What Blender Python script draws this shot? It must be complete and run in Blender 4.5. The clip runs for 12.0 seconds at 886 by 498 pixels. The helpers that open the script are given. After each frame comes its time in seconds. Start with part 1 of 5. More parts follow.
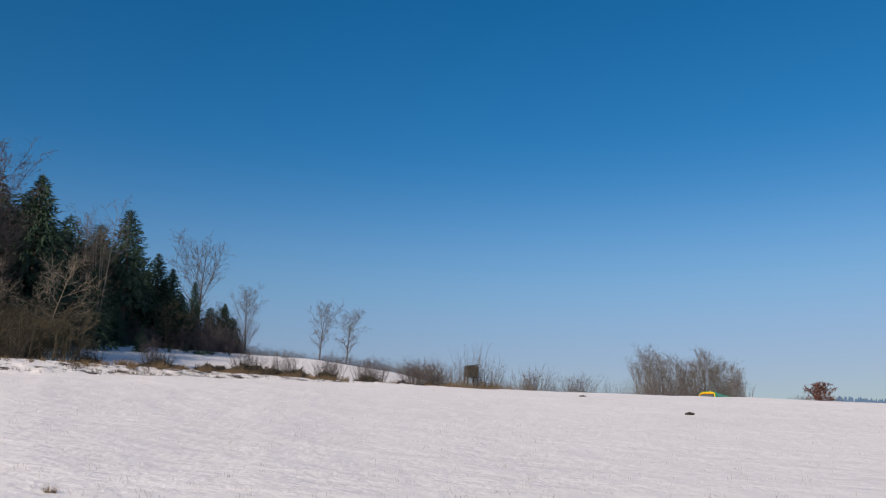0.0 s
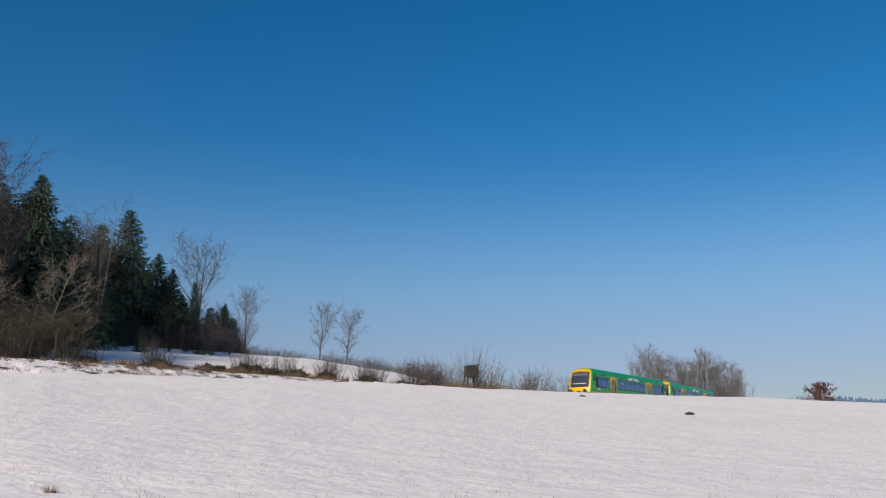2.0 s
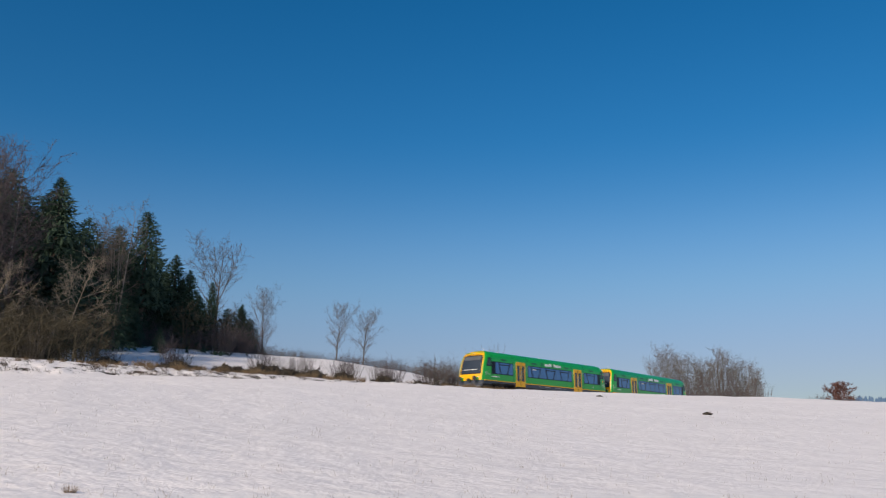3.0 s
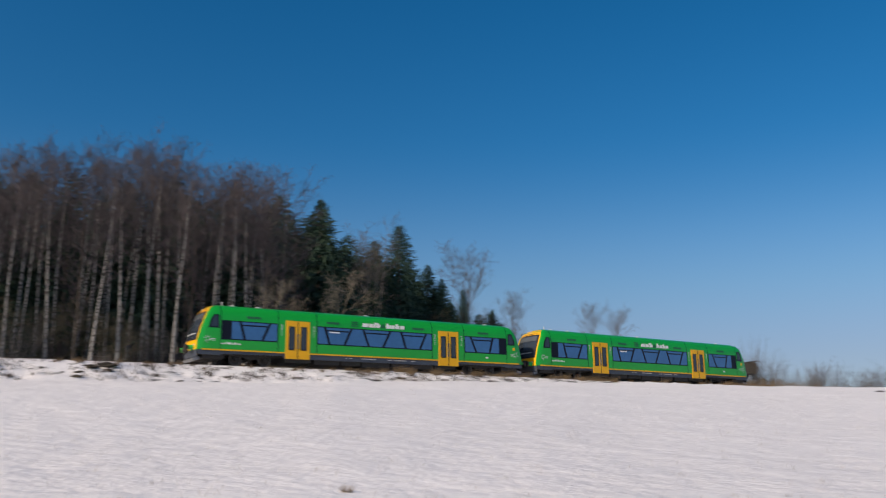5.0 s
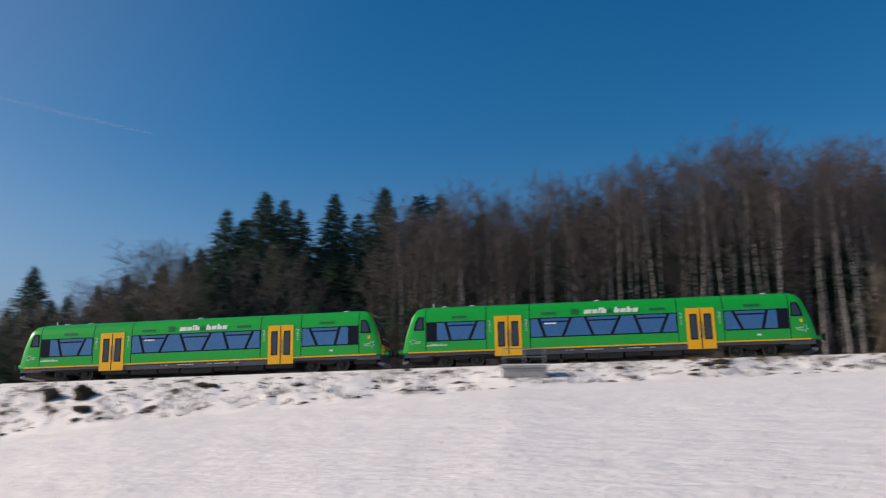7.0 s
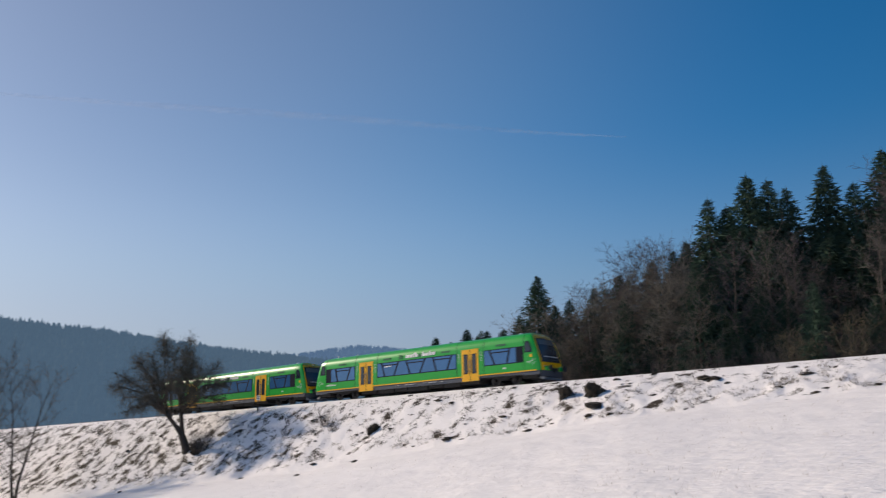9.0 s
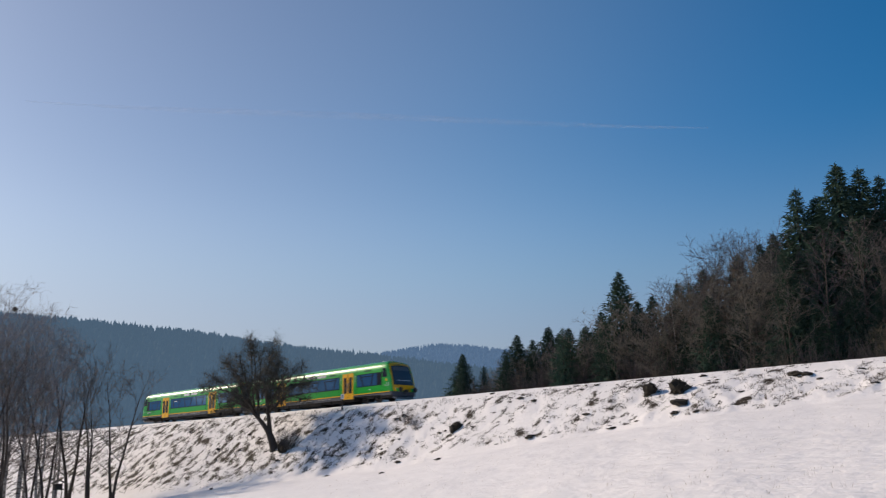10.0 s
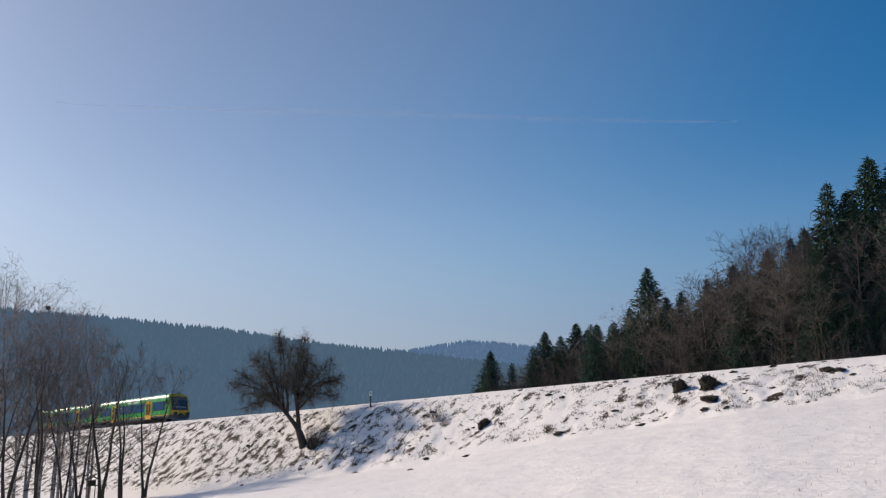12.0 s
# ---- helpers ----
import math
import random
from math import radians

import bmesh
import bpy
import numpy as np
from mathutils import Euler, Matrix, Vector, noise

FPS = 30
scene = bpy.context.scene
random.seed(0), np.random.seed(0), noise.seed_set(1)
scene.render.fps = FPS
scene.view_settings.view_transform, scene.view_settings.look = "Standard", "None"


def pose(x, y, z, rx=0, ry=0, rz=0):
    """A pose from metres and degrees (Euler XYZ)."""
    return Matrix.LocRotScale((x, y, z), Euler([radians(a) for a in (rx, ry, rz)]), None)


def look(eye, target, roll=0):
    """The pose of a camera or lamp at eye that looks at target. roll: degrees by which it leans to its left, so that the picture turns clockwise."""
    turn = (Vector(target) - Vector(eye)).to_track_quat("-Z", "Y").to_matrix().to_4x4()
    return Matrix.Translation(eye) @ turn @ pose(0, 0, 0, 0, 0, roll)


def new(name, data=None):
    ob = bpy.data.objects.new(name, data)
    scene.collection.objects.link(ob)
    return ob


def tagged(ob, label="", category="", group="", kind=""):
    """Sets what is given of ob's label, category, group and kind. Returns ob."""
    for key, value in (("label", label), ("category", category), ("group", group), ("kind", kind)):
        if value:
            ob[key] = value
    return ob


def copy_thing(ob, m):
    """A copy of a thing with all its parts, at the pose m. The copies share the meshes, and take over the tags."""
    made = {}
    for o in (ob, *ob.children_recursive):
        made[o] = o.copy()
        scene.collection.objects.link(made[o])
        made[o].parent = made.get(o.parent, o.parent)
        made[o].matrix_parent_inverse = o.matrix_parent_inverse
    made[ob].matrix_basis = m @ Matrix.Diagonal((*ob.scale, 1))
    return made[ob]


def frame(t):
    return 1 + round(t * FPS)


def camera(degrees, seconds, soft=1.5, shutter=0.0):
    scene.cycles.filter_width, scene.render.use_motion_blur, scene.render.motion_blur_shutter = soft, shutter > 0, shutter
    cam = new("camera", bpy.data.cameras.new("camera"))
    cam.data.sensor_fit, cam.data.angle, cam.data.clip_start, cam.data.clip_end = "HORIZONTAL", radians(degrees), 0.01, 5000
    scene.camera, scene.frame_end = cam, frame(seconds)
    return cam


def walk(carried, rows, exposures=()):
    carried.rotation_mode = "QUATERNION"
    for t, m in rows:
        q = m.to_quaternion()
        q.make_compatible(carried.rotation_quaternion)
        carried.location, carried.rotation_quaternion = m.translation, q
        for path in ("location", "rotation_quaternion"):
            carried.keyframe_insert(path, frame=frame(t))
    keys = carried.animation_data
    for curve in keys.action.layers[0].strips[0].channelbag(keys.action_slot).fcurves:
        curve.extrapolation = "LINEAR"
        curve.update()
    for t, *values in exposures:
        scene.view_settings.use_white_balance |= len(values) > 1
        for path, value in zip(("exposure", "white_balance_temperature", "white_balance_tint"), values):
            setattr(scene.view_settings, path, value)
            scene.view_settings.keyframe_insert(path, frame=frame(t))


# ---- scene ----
# A tripod camera on a snowy field pans after a two-car railcar.
EYE = 1.6
cam = camera(52.9, 12.0, soft=1.2, shutter=0.5)
PAN = [(0.0, 0.0, 13.45), (1.0, 0.0, 13.45), (2.0, 0.0, 13.44), (2.5, 0.16, 13.45), (2.7, 0.44, 13.45), (4.3, 8.21, 13.58),
       (4.5, 10.33, 13.56), (5.0, 17.11, 13.55), (5.5, 24.13, 13.49), (6.0, 33.72, 13.42), (6.5, 44.37, 13.31),
       (7.0, 55.0, 13.22), (7.5, 64.82, 13.15), (7.7, 69.16, 13.1), (9.3, 88.23, 12.78), (9.5, 89.35, 12.77),
       (10.0, 91.46, 12.68), (10.5, 92.59, 12.63), (11.0, 93.04, 12.57), (11.5, 93.2, 12.5), (12.0, 93.24, 12.48)]
walk(cam, [(t, pose(0, 0, EYE, 90 + tilt, 0, pan)) for t, pan, tilt in PAN], exposures=((0.0, 0.0), (12.0, 0.0)))

# ---- light: clear winter sky, low sun ----
SUN_AZ, SUN_EL = 149.0, 27.0
world = bpy.data.worlds.new("sky")
scene.world = world
world.use_nodes = True
nt = world.node_tree
sky = nt.nodes.new("ShaderNodeTexSky")
sky.sky_type, sky.sun_disc = "NISHITA", False
sky.sun_elevation, sky.sun_rotation = radians(SUN_EL), radians(-SUN_AZ)
sky.altitude, sky.air_density, sky.dust_density, sky.ozone_density = 600, 1.0, 1.0, 3.0
# deeper blue overhead, paler towards the horizon and round the sun
way, split, dot = nt.nodes.new("ShaderNodeTexCoord"), nt.nodes.new("ShaderNodeSeparateXYZ"), nt.nodes.new("ShaderNodeVectorMath")
nt.links.new(way.outputs["Generated"], split.inputs[0])
dot.operation = "DOT_PRODUCT"
nt.links.new(way.outputs["Generated"], dot.inputs[0])
a, e = radians(SUN_AZ), radians(SUN_EL)
TO_SUN = Vector((-math.sin(a) * math.cos(e), math.cos(a) * math.cos(e), math.sin(e)))
dot.inputs[1].default_value = TO_SUN


def ranged(source, lo, hi, to_lo, to_hi):
    n = nt.nodes.new("ShaderNodeMapRange")
    n.interpolation_type = "SMOOTHSTEP"
    for key, v in (("From Min", lo), ("From Max", hi), ("To Min", to_lo), ("To Max", to_hi)):
        n.inputs[key].default_value = v
    nt.links.new(source, n.inputs["Value"])
    return n.outputs[0]


deep, pale, glare = ranged(split.outputs["Z"], 0.03, 0.36, 0.92, 1.38), ranged(dot.outputs["Value"], 0.2, 0.92, 1.0, 0.66), ranged(dot.outputs["Value"], -0.1, 0.35, 1.0, 1.07)
times = nt.nodes.new("ShaderNodeMath")
times.operation = "MULTIPLY"
nt.links.new(deep, times.inputs[0])
nt.links.new(pale, times.inputs[1])
tone = nt.nodes.new("ShaderNodeHueSaturation")
warm = nt.nodes.new("ShaderNodeMath")
warm.operation = "ADD"
nt.links.new(ranged(split.outputs["Z"], 0.05, 0.2, 0.531, 0.497), warm.inputs[0])
nt.links.new(ranged(dot.outputs["Value"], 0.5, 0.9, 0.0, 0.007), warm.inputs[1])
nt.links.new(warm.outputs[0], tone.inputs["Hue"])
nt.links.new(times.outputs[0], tone.inputs["Saturation"])
low = nt.nodes.new("ShaderNodeMath")
low.operation = "MULTIPLY"
haze = nt.nodes.new("ShaderNodeMath")
haze.operation = "MULTIPLY"
nt.links.new(glare, haze.inputs[0])
nt.links.new(ranged(dot.outputs["Value"], 0.45, 0.9, 1.0, 0.88), haze.inputs[1])
nt.links.new(haze.outputs[0], low.inputs[0])
nt.links.new(ranged(split.outputs["Z"], 0.04, 0.26, 0.69, 1.0), low.inputs[1])
nt.links.new(low.outputs[0], tone.inputs["Value"])
nt.links.new(sky.outputs[0], tone.inputs["Color"])
nt.links.new(tone.outputs[0], nt.nodes["Background"].inputs[0])
nt.nodes["Background"].inputs[1].default_value = 0.1
sun = new("sun", bpy.data.lights.new("sun", "SUN"))
sun.data.energy, sun.data.angle, sun.data.color = 3.93, radians(0.53), (1.0, 0.84, 0.66)
sun.matrix_world = look((0, 0, 80), Vector((0, 0, 80)) - TO_SUN)


# ---- materials ----
def material(name, color, rough=0.7, metal=0.0, vary=0.25, scale=3.0, bump=0.0, bump_scale=20.0, coat=0.0, ior=1.5, per_object=0.0, stretch=(1, 1, 1)):
    m = bpy.data.materials.new(name)
    m.use_nodes = True
    n, l = m.node_tree.nodes, m.node_tree.links
    b = n["Principled BSDF"]
    b.inputs["Roughness"].default_value, b.inputs["Metallic"].default_value = rough, metal
    b.inputs["Coat Weight"].default_value, b.inputs["IOR"].default_value = coat, ior
    geo = n.new("ShaderNodeTexCoord")
    big, fine = n.new("ShaderNodeTexNoise"), n.new("ShaderNodeTexNoise")
    big.inputs["Scale"].default_value, big.inputs["Detail"].default_value = scale, 4
    fine.inputs["Scale"].default_value, fine.inputs["Detail"].default_value = scale * 9, 3
    for t in (big, fine):
        l.new(geo.outputs["Object"], t.inputs["Vector"])
    mix = n.new("ShaderNodeMath")
    mix.operation = "ADD"
    l.new(big.outputs[0], mix.inputs[0])
    l.new(fine.outputs[0], mix.inputs[1])
    if per_object:
        info, more = n.new("ShaderNodeObjectInfo"), n.new("ShaderNodeMath")
        more.operation = "MULTIPLY_ADD"
        l.new(info.outputs["Random"], more.inputs[0])
        more.inputs[1].default_value = per_object
        l.new(mix.outputs[0], more.inputs[2])
        mix = more
    rampn = n.new("ShaderNodeMapRange")
    rampn.inputs["From Min"].default_value, rampn.inputs["From Max"].default_value = 0.6, 1.4 + per_object
    rampn.inputs["To Min"].default_value, rampn.inputs["To Max"].default_value = 1 - vary, 1 + vary
    l.new(mix.outputs[0], rampn.inputs["Value"])
    c = n.new("ShaderNodeMix")
    c.data_type, c.blend_type = "RGBA", "MULTIPLY"
    c.inputs[0].default_value = 1.0
    c.inputs[6].default_value = (*color, 1)
    l.new(rampn.outputs[0], c.inputs[7])
    l.new(c.outputs[2], b.inputs["Base Color"])
    if bump:
        bt, bn = n.new("ShaderNodeTexNoise"), n.new("ShaderNodeBump")
        bt.inputs["Scale"].default_value, bt.inputs["Detail"].default_value = bump_scale, 5
        bn.inputs["Strength"].default_value, bn.inputs["Distance"].default_value = 1.0, bump
        bt.inputs["Roughness"].default_value = 0.6
        mp = n.new("ShaderNodeMapping")
        mp.inputs["Scale"].default_value = stretch
        l.new(geo.outputs["Object"], mp.inputs["Vector"])
        l.new(mp.outputs[0], bt.inputs["Vector"])
        l.new(bt.outputs[0], bn.inputs["Height"])
        l.new(bn.outputs[0], b.inputs["Normal"])
    return m


def snow_material():
    """Crusted snow, with dry grass and earth breaking through where the bank attribute is high."""
    m = material("snow", (0.87, 0.835, 0.835), 0.85, vary=0.05, scale=0.25, bump=0.085, bump_scale=1.1, stretch=(1.0, 1.15, 1.0))
    n, l = m.node_tree.nodes, m.node_tree.links
    b = n["Principled BSDF"]
    b.inputs["Specular IOR Level"].default_value = 0.15
    white = b.inputs["Base Color"].links[0].from_socket
    co = n.new("ShaderNodeTexCoord")
    crust, dents = n.new("ShaderNodeTexNoise"), n.new("ShaderNodeBump")
    crust.inputs["Scale"].default_value, crust.inputs["Detail"].default_value, crust.inputs["Roughness"].default_value = 4.5, 6, 0.65
    dents.inputs["Strength"].default_value, dents.inputs["Distance"].default_value = 1.0, 0.03
    l.new(co.outputs["Object"], crust.inputs["Vector"])
    l.new(crust.outputs[0], dents.inputs["Height"])
    l.new(b.inputs["Normal"].links[0].from_socket, dents.inputs["Normal"])
    l.new(dents.outputs[0], b.inputs["Normal"])
    att = n.new("ShaderNodeAttribute")
    att.attribute_name = "bank"
    clump, tuft = n.new("ShaderNodeTexNoise"), n.new("ShaderNodeTexNoise")
    clump.inputs["Scale"].default_value, clump.inputs["Detail"].default_value = 1.0, 4
    tuft.inputs["Scale"].default_value, tuft.inputs["Detail"].default_value = 8.5, 8
    tuft.inputs["Roughness"].default_value = 0.78
    l.new(co.outputs["Object"], clump.inputs["Vector"])
    l.new(co.outputs["Object"], tuft.inputs["Vector"])
    add = n.new("ShaderNodeMath")
    add.operation = "ADD"
    l.new(clump.outputs[0], add.inputs[0])
    l.new(tuft.outputs[0], add.inputs[1])
    thr = n.new("ShaderNodeMath")
    thr.operation = "MULTIPLY_ADD"
    l.new(att.outputs["Fac"], thr.inputs[0])
    thr.inputs[1].default_value = 0.49
    l.new(add.outputs[0], thr.inputs[2])
    mask = n.new("ShaderNodeMapRange")
    mask.inputs["From Min"].default_value, mask.inputs["From Max"].default_value = 1.52, 1.57
    l.new(thr.outputs[0], mask.inputs["Value"])
    earth = n.new("ShaderNodeTexNoise")
    earth.inputs["Scale"].default_value = 7
    l.new(co.outputs["Object"], earth.inputs["Vector"])
    ramp = n.new("ShaderNodeValToRGB")
    ramp.color_ramp.elements[0].position, ramp.color_ramp.elements[1].position = 0.35, 0.65
    ramp.color_ramp.elements[0].color, ramp.color_ramp.elements[1].color = (0.018, 0.015, 0.012, 1), (0.06, 0.045, 0.032, 1)
    l.new(earth.outputs[0], ramp.inputs[0])
    mix = n.new("ShaderNodeMix")
    mix.data_type = "RGBA"
    l.new(mask.outputs[0], mix.inputs[0])
    l.new(white, mix.inputs[6])
    l.new(ramp.outputs[0], mix.inputs[7])
    l.new(mix.outputs[2], b.inputs["Base Color"])
    return m


def birch_material():
    """White bark with dark cross bands and black feet."""
    m = material("birch_bark", (0.29, 0.28, 0.268), 0.8, vary=0.3, scale=1.2, per_object=0.5)
    n, l = m.node_tree.nodes, m.node_tree.links
    b = n["Principled BSDF"]
    base = b.inputs["Base Color"].links[0].from_socket
    co, mp, band = n.new("ShaderNodeTexCoord"), n.new("ShaderNodeMapping"), n.new("ShaderNodeTexNoise")
    mp.inputs["Scale"].default_value = (3, 3, 9)
    l.new(co.outputs["Object"], mp.inputs["Vector"])
    l.new(mp.outputs[0], band.inputs["Vector"])
    band.inputs["Scale"].default_value = 0.7
    r = n.new("ShaderNodeMapRange")
    r.inputs["From Min"].default_value, r.inputs["From Max"].default_value = 0.5, 0.62
    l.new(band.outputs[0], r.inputs["Value"])
    mix = n.new("ShaderNodeMix")
    mix.data_type = "RGBA"
    l.new(r.outputs[0], mix.inputs[0])
    l.new(base, mix.inputs[6])
    mix.inputs[7].default_value = (0.07, 0.06, 0.055, 1)
    l.new(mix.outputs[2], b.inputs["Base Color"])
    return m


SNOW = snow_material()
BIRCH = birch_material()
BARK = material("grey_brown_bark", (0.085, 0.068, 0.054), 0.9, vary=0.35, scale=2, bump=0.02, bump_scale=14)
PALE_BARK = material("pale_dead_bark", (0.23, 0.195, 0.15), 0.9, vary=0.3, scale=2)
DARK_BARK = material("dark_bark", (0.06, 0.048, 0.04), 0.95, vary=0.35, scale=2, bump=0.02, bump_scale=14)
TWIG = material("red_brown_twigs", (0.082, 0.066, 0.069), 0.85, vary=0.3, scale=0.6, per_object=0.5)
GREY_TWIG = material("grey_brown_twigs", (0.115, 0.1, 0.088), 0.85, vary=0.3, scale=0.6, per_object=0.5)
LARCH_TWIG = material("larch_twigs", (0.13, 0.092, 0.06), 0.85, vary=0.3, scale=0.6, per_object=0.4)
OLIVE_TWIG = material("grey_olive_twigs", (0.15, 0.132, 0.108), 0.85, vary=0.3, scale=0.6, per_object=0.4)
GREY_BARK = material("grey_bark", (0.17, 0.155, 0.14), 0.9, vary=0.3, scale=2)
TAN_TWIG = material("ochre_twigs", (0.085, 0.072, 0.045), 0.85, vary=0.35, scale=0.6, per_object=0.5)
# brown twigs with the paling of haze and glare mixed into their colour
HAZE_TWIG = material("haze_paled_brown_twigs", (0.25, 0.21, 0.2), 0.85, vary=0.3, scale=0.6)
DARK_TWIG = material("dark_twigs", (0.1, 0.089, 0.066), 0.9, vary=0.3, scale=0.6)
NEEDLE = material("spruce_needles", (0.05, 0.082, 0.058), 0.95, vary=0.45, scale=0.7, per_object=0.6)
NEEDLE.node_tree.nodes["Principled BSDF"].inputs["Specular IOR Level"].default_value = 0.1
RUST_LEAF = material("rust_brown_leaves", (0.13, 0.058, 0.045), 0.8, vary=0.35, scale=0.9)
STRAW = material("dry_grass", (0.17, 0.118, 0.066), 0.9, vary=0.4, scale=1.1)
DEAD_GRASS = material("dead_grass", (0.085, 0.062, 0.042), 0.9, vary=0.4, scale=1.1)
SOD = material("dark_sod", (0.034, 0.028, 0.02), 0.95, vary=0.5, scale=2.2)
GREEN = material("green_paint", (0.008, 0.37, 0.036), 0.32, vary=0.05, scale=0.5, coat=0.3)
DARK_GREEN = material("dark_green_grille", (0.012, 0.13, 0.05), 0.5, vary=0.1, scale=4)
YELLOW = material("yellow_paint", (0.86, 0.44, 0.0), 0.4, vary=0.06, scale=0.6, coat=0.1)
SLATE = material("slate_grey_paint", (0.055, 0.066, 0.09), 0.5, vary=0.2, scale=1.2)
BLACK = material("black_trim", (0.008, 0.011, 0.022), 0.35, vary=0.1, scale=2)
BLACK.node_tree.nodes["Principled BSDF"].inputs["Specular IOR Level"].default_value = 0.15
# the blue of reflected sky is put into the panes' base colour
GLASS = material("sky_reflection_blue_glass", (0.055, 0.17, 0.37), 0.06, metal=0.35, vary=0.12, scale=0.5, ior=1.9)
CAB_GLASS = material("dark_cab_glass", (0.02, 0.03, 0.045), 0.05, vary=0.2, scale=1.0, ior=1.7)
SCREEN = material("windscreen_glass", (0.035, 0.045, 0.06), 0.05, vary=0.25, scale=0.9, ior=1.65)
DISPLAY = material("dim_display", (0.1, 0.11, 0.12), 0.15, vary=0.15, scale=2)
IRON = material("underframe_grime", (0.03, 0.028, 0.027), 0.8, vary=0.4, scale=2.5)
STEEL = material("worn_steel", (0.3, 0.29, 0.28), 0.4, metal=0.8, vary=0.3, scale=3)
TYRE = material("worn_tyre", (0.09, 0.085, 0.08), 0.5, metal=0.5, vary=0.3, scale=3)
RAIL = material("rusty_rail", (0.12, 0.07, 0.05), 0.7, metal=0.3, vary=0.3, scale=2)
WHITE = material("white_paint", (0.8, 0.8, 0.78), 0.5, vary=0.06, scale=2)
GREYPOD = material("light_grey_plastic", (0.55, 0.56, 0.57), 0.5, vary=0.1, scale=3)
LENS = material("lamp_lens", (0.7, 0.7, 0.66), 0.1, vary=0.1, scale=4, ior=1.6)
CONCRETE = material("weathered_concrete", (0.33, 0.33, 0.33), 0.85, vary=0.25, scale=1.5, bump=0.01, bump_scale=30)
ZINC = material("galvanised_steel", (0.22, 0.23, 0.25), 0.5, metal=0.5, vary=0.2, scale=3)
TIMBER = material("dark_timber", (0.05, 0.042, 0.034), 0.85, vary=0.4, scale=4)


# ---- mesh tools ----
class Build:
    """Collects the faces of one mesh."""

    def __init__(self):
        self.v, self.f = [], []

    def face(self, *pts):
        k = len(self.v)
        self.v += [tuple(p) for p in pts]
        self.f.append(tuple(range(k, k + len(pts))))

    def box(self, x0, x1, y0, y1, z0, z1, bev=0.0):
        bm = bmesh.new()
        bmesh.ops.create_cube(bm, size=1)
        for w in bm.verts:
            w.co = ((x0 + x1) / 2 + w.co.x * (x1 - x0), (y0 + y1) / 2 + w.co.y * (y1 - y0), (z0 + z1) / 2 + w.co.z * (z1 - z0))
        if bev:
            bmesh.ops.bevel(bm, geom=bm.edges[:], offset=bev, segments=2, affect="EDGES")
        self.take(bm)

    def take(self, bm):
        k = len(self.v)
        bm.verts.index_update()
        self.v += [tuple(w.co) for w in bm.verts]
        self.f += [tuple(k + w.index for w in p.verts) for p in bm.faces]
        bm.free()

    def prism(self, outline, y0, y1):
        """A slab between two values of y, with an outline of (x, z)."""
        k, n = len(self.v), len(outline)
        self.v += [(x, y0, z) for x, z in outline] + [(x, y1, z) for x, z in outline]
        self.f += [tuple(range(k, k + n)), tuple(range(k + 2 * n - 1, k + n - 1, -1))]
        self.f += [(k + i, k + n + i, k + n + (i + 1) % n, k + (i + 1) % n) for i in range(n)]

    def tube(self, pts, radii, sides=6, caps=True):
        k, n = len(self.v), len(pts)
        pts = [Vector(p) for p in pts]
        for i, p in enumerate(pts):
            d = (pts[min(i + 1, n - 1)] - pts[max(i - 1, 0)]).normalized()
            u = d.orthogonal().normalized() if abs(d.z) > 0.9 else d.cross(Vector((0, 0, 1))).normalized()
            w = d.cross(u)
            for j in range(sides):
                c = 2 * math.pi * j / sides
                self.v.append(tuple(p + (u * math.cos(c) + w * math.sin(c)) * radii[i]))
        for i in range(n - 1):
            for j in range(sides):
                a0, a1 = k + i * sides + j, k + i * sides + (j + 1) % sides
                self.f.append((a0, a1, a1 + sides, a0 + sides))
        if caps:
            self.f += [tuple(range(k + sides - 1, k - 1, -1)), tuple(range(k + (n - 1) * sides, k + n * sides))]

    def spike(self, p, q, r):
        """A thin three-sided tapered twig or blade from p to q."""
        k = len(self.v)
        d = (q - p)
        u = d.cross(Vector((0.31, 0.5, 0.81))).normalized() * r
        w = d.cross(u).normalized() * r
        self.v += [tuple(p + u), tuple(p - u * 0.5 + w * 0.87), tuple(p - u * 0.5 - w * 0.87), tuple(q)]
        self.f += [(k, k + 1, k + 3), (k + 1, k + 2, k + 3), (k + 2, k, k + 3)]

    def mesh(self, name, mat, smooth=False):
        me = bpy.data.meshes.new(name)
        me.from_pydata(self.v, [], self.f)
        me.materials.append(mat)
        if smooth:
            me.polygons.foreach_set("use_smooth", [True] * len(me.polygons))
        me.update()
        return me


def part(name, build, mat, parent=None, label="", smooth=False):
    me = build.mesh(name, mat, smooth)
    ob = new(name, me)
    ob.parent = parent
    return tagged(ob, label)


def thing(name, label, category, group="", kind="", m=None):
    ob = tagged(new(name), label, category, group, kind)
    if m is not None:
        ob.matrix_basis = m
    return ob


def value_noise(x, y, seed=0):
    """Smooth noise from 0 to 1 over numpy arrays."""
    xi, yi = np.floor(x).astype(np.int64), np.floor(y).astype(np.int64)
    u, w = x - xi, y - yi
    u, w = u * u * (3 - 2 * u), w * w * (3 - 2 * w)

    def h(i, j):
        q = (i * 374761393 + j * 668265263 + seed * 974634757) & 0xFFFFFFFF
        q = ((q ^ (q >> 13)) * 1274126177) & 0xFFFFFFFF
        return ((q ^ (q >> 16)) & 0xFFFF) / 65535.0
    return (h(xi, yi) * (1 - u) + h(xi + 1, yi) * u) * (1 - w) + (h(xi, yi + 1) * (1 - u) + h(xi + 1, yi + 1) * u) * w


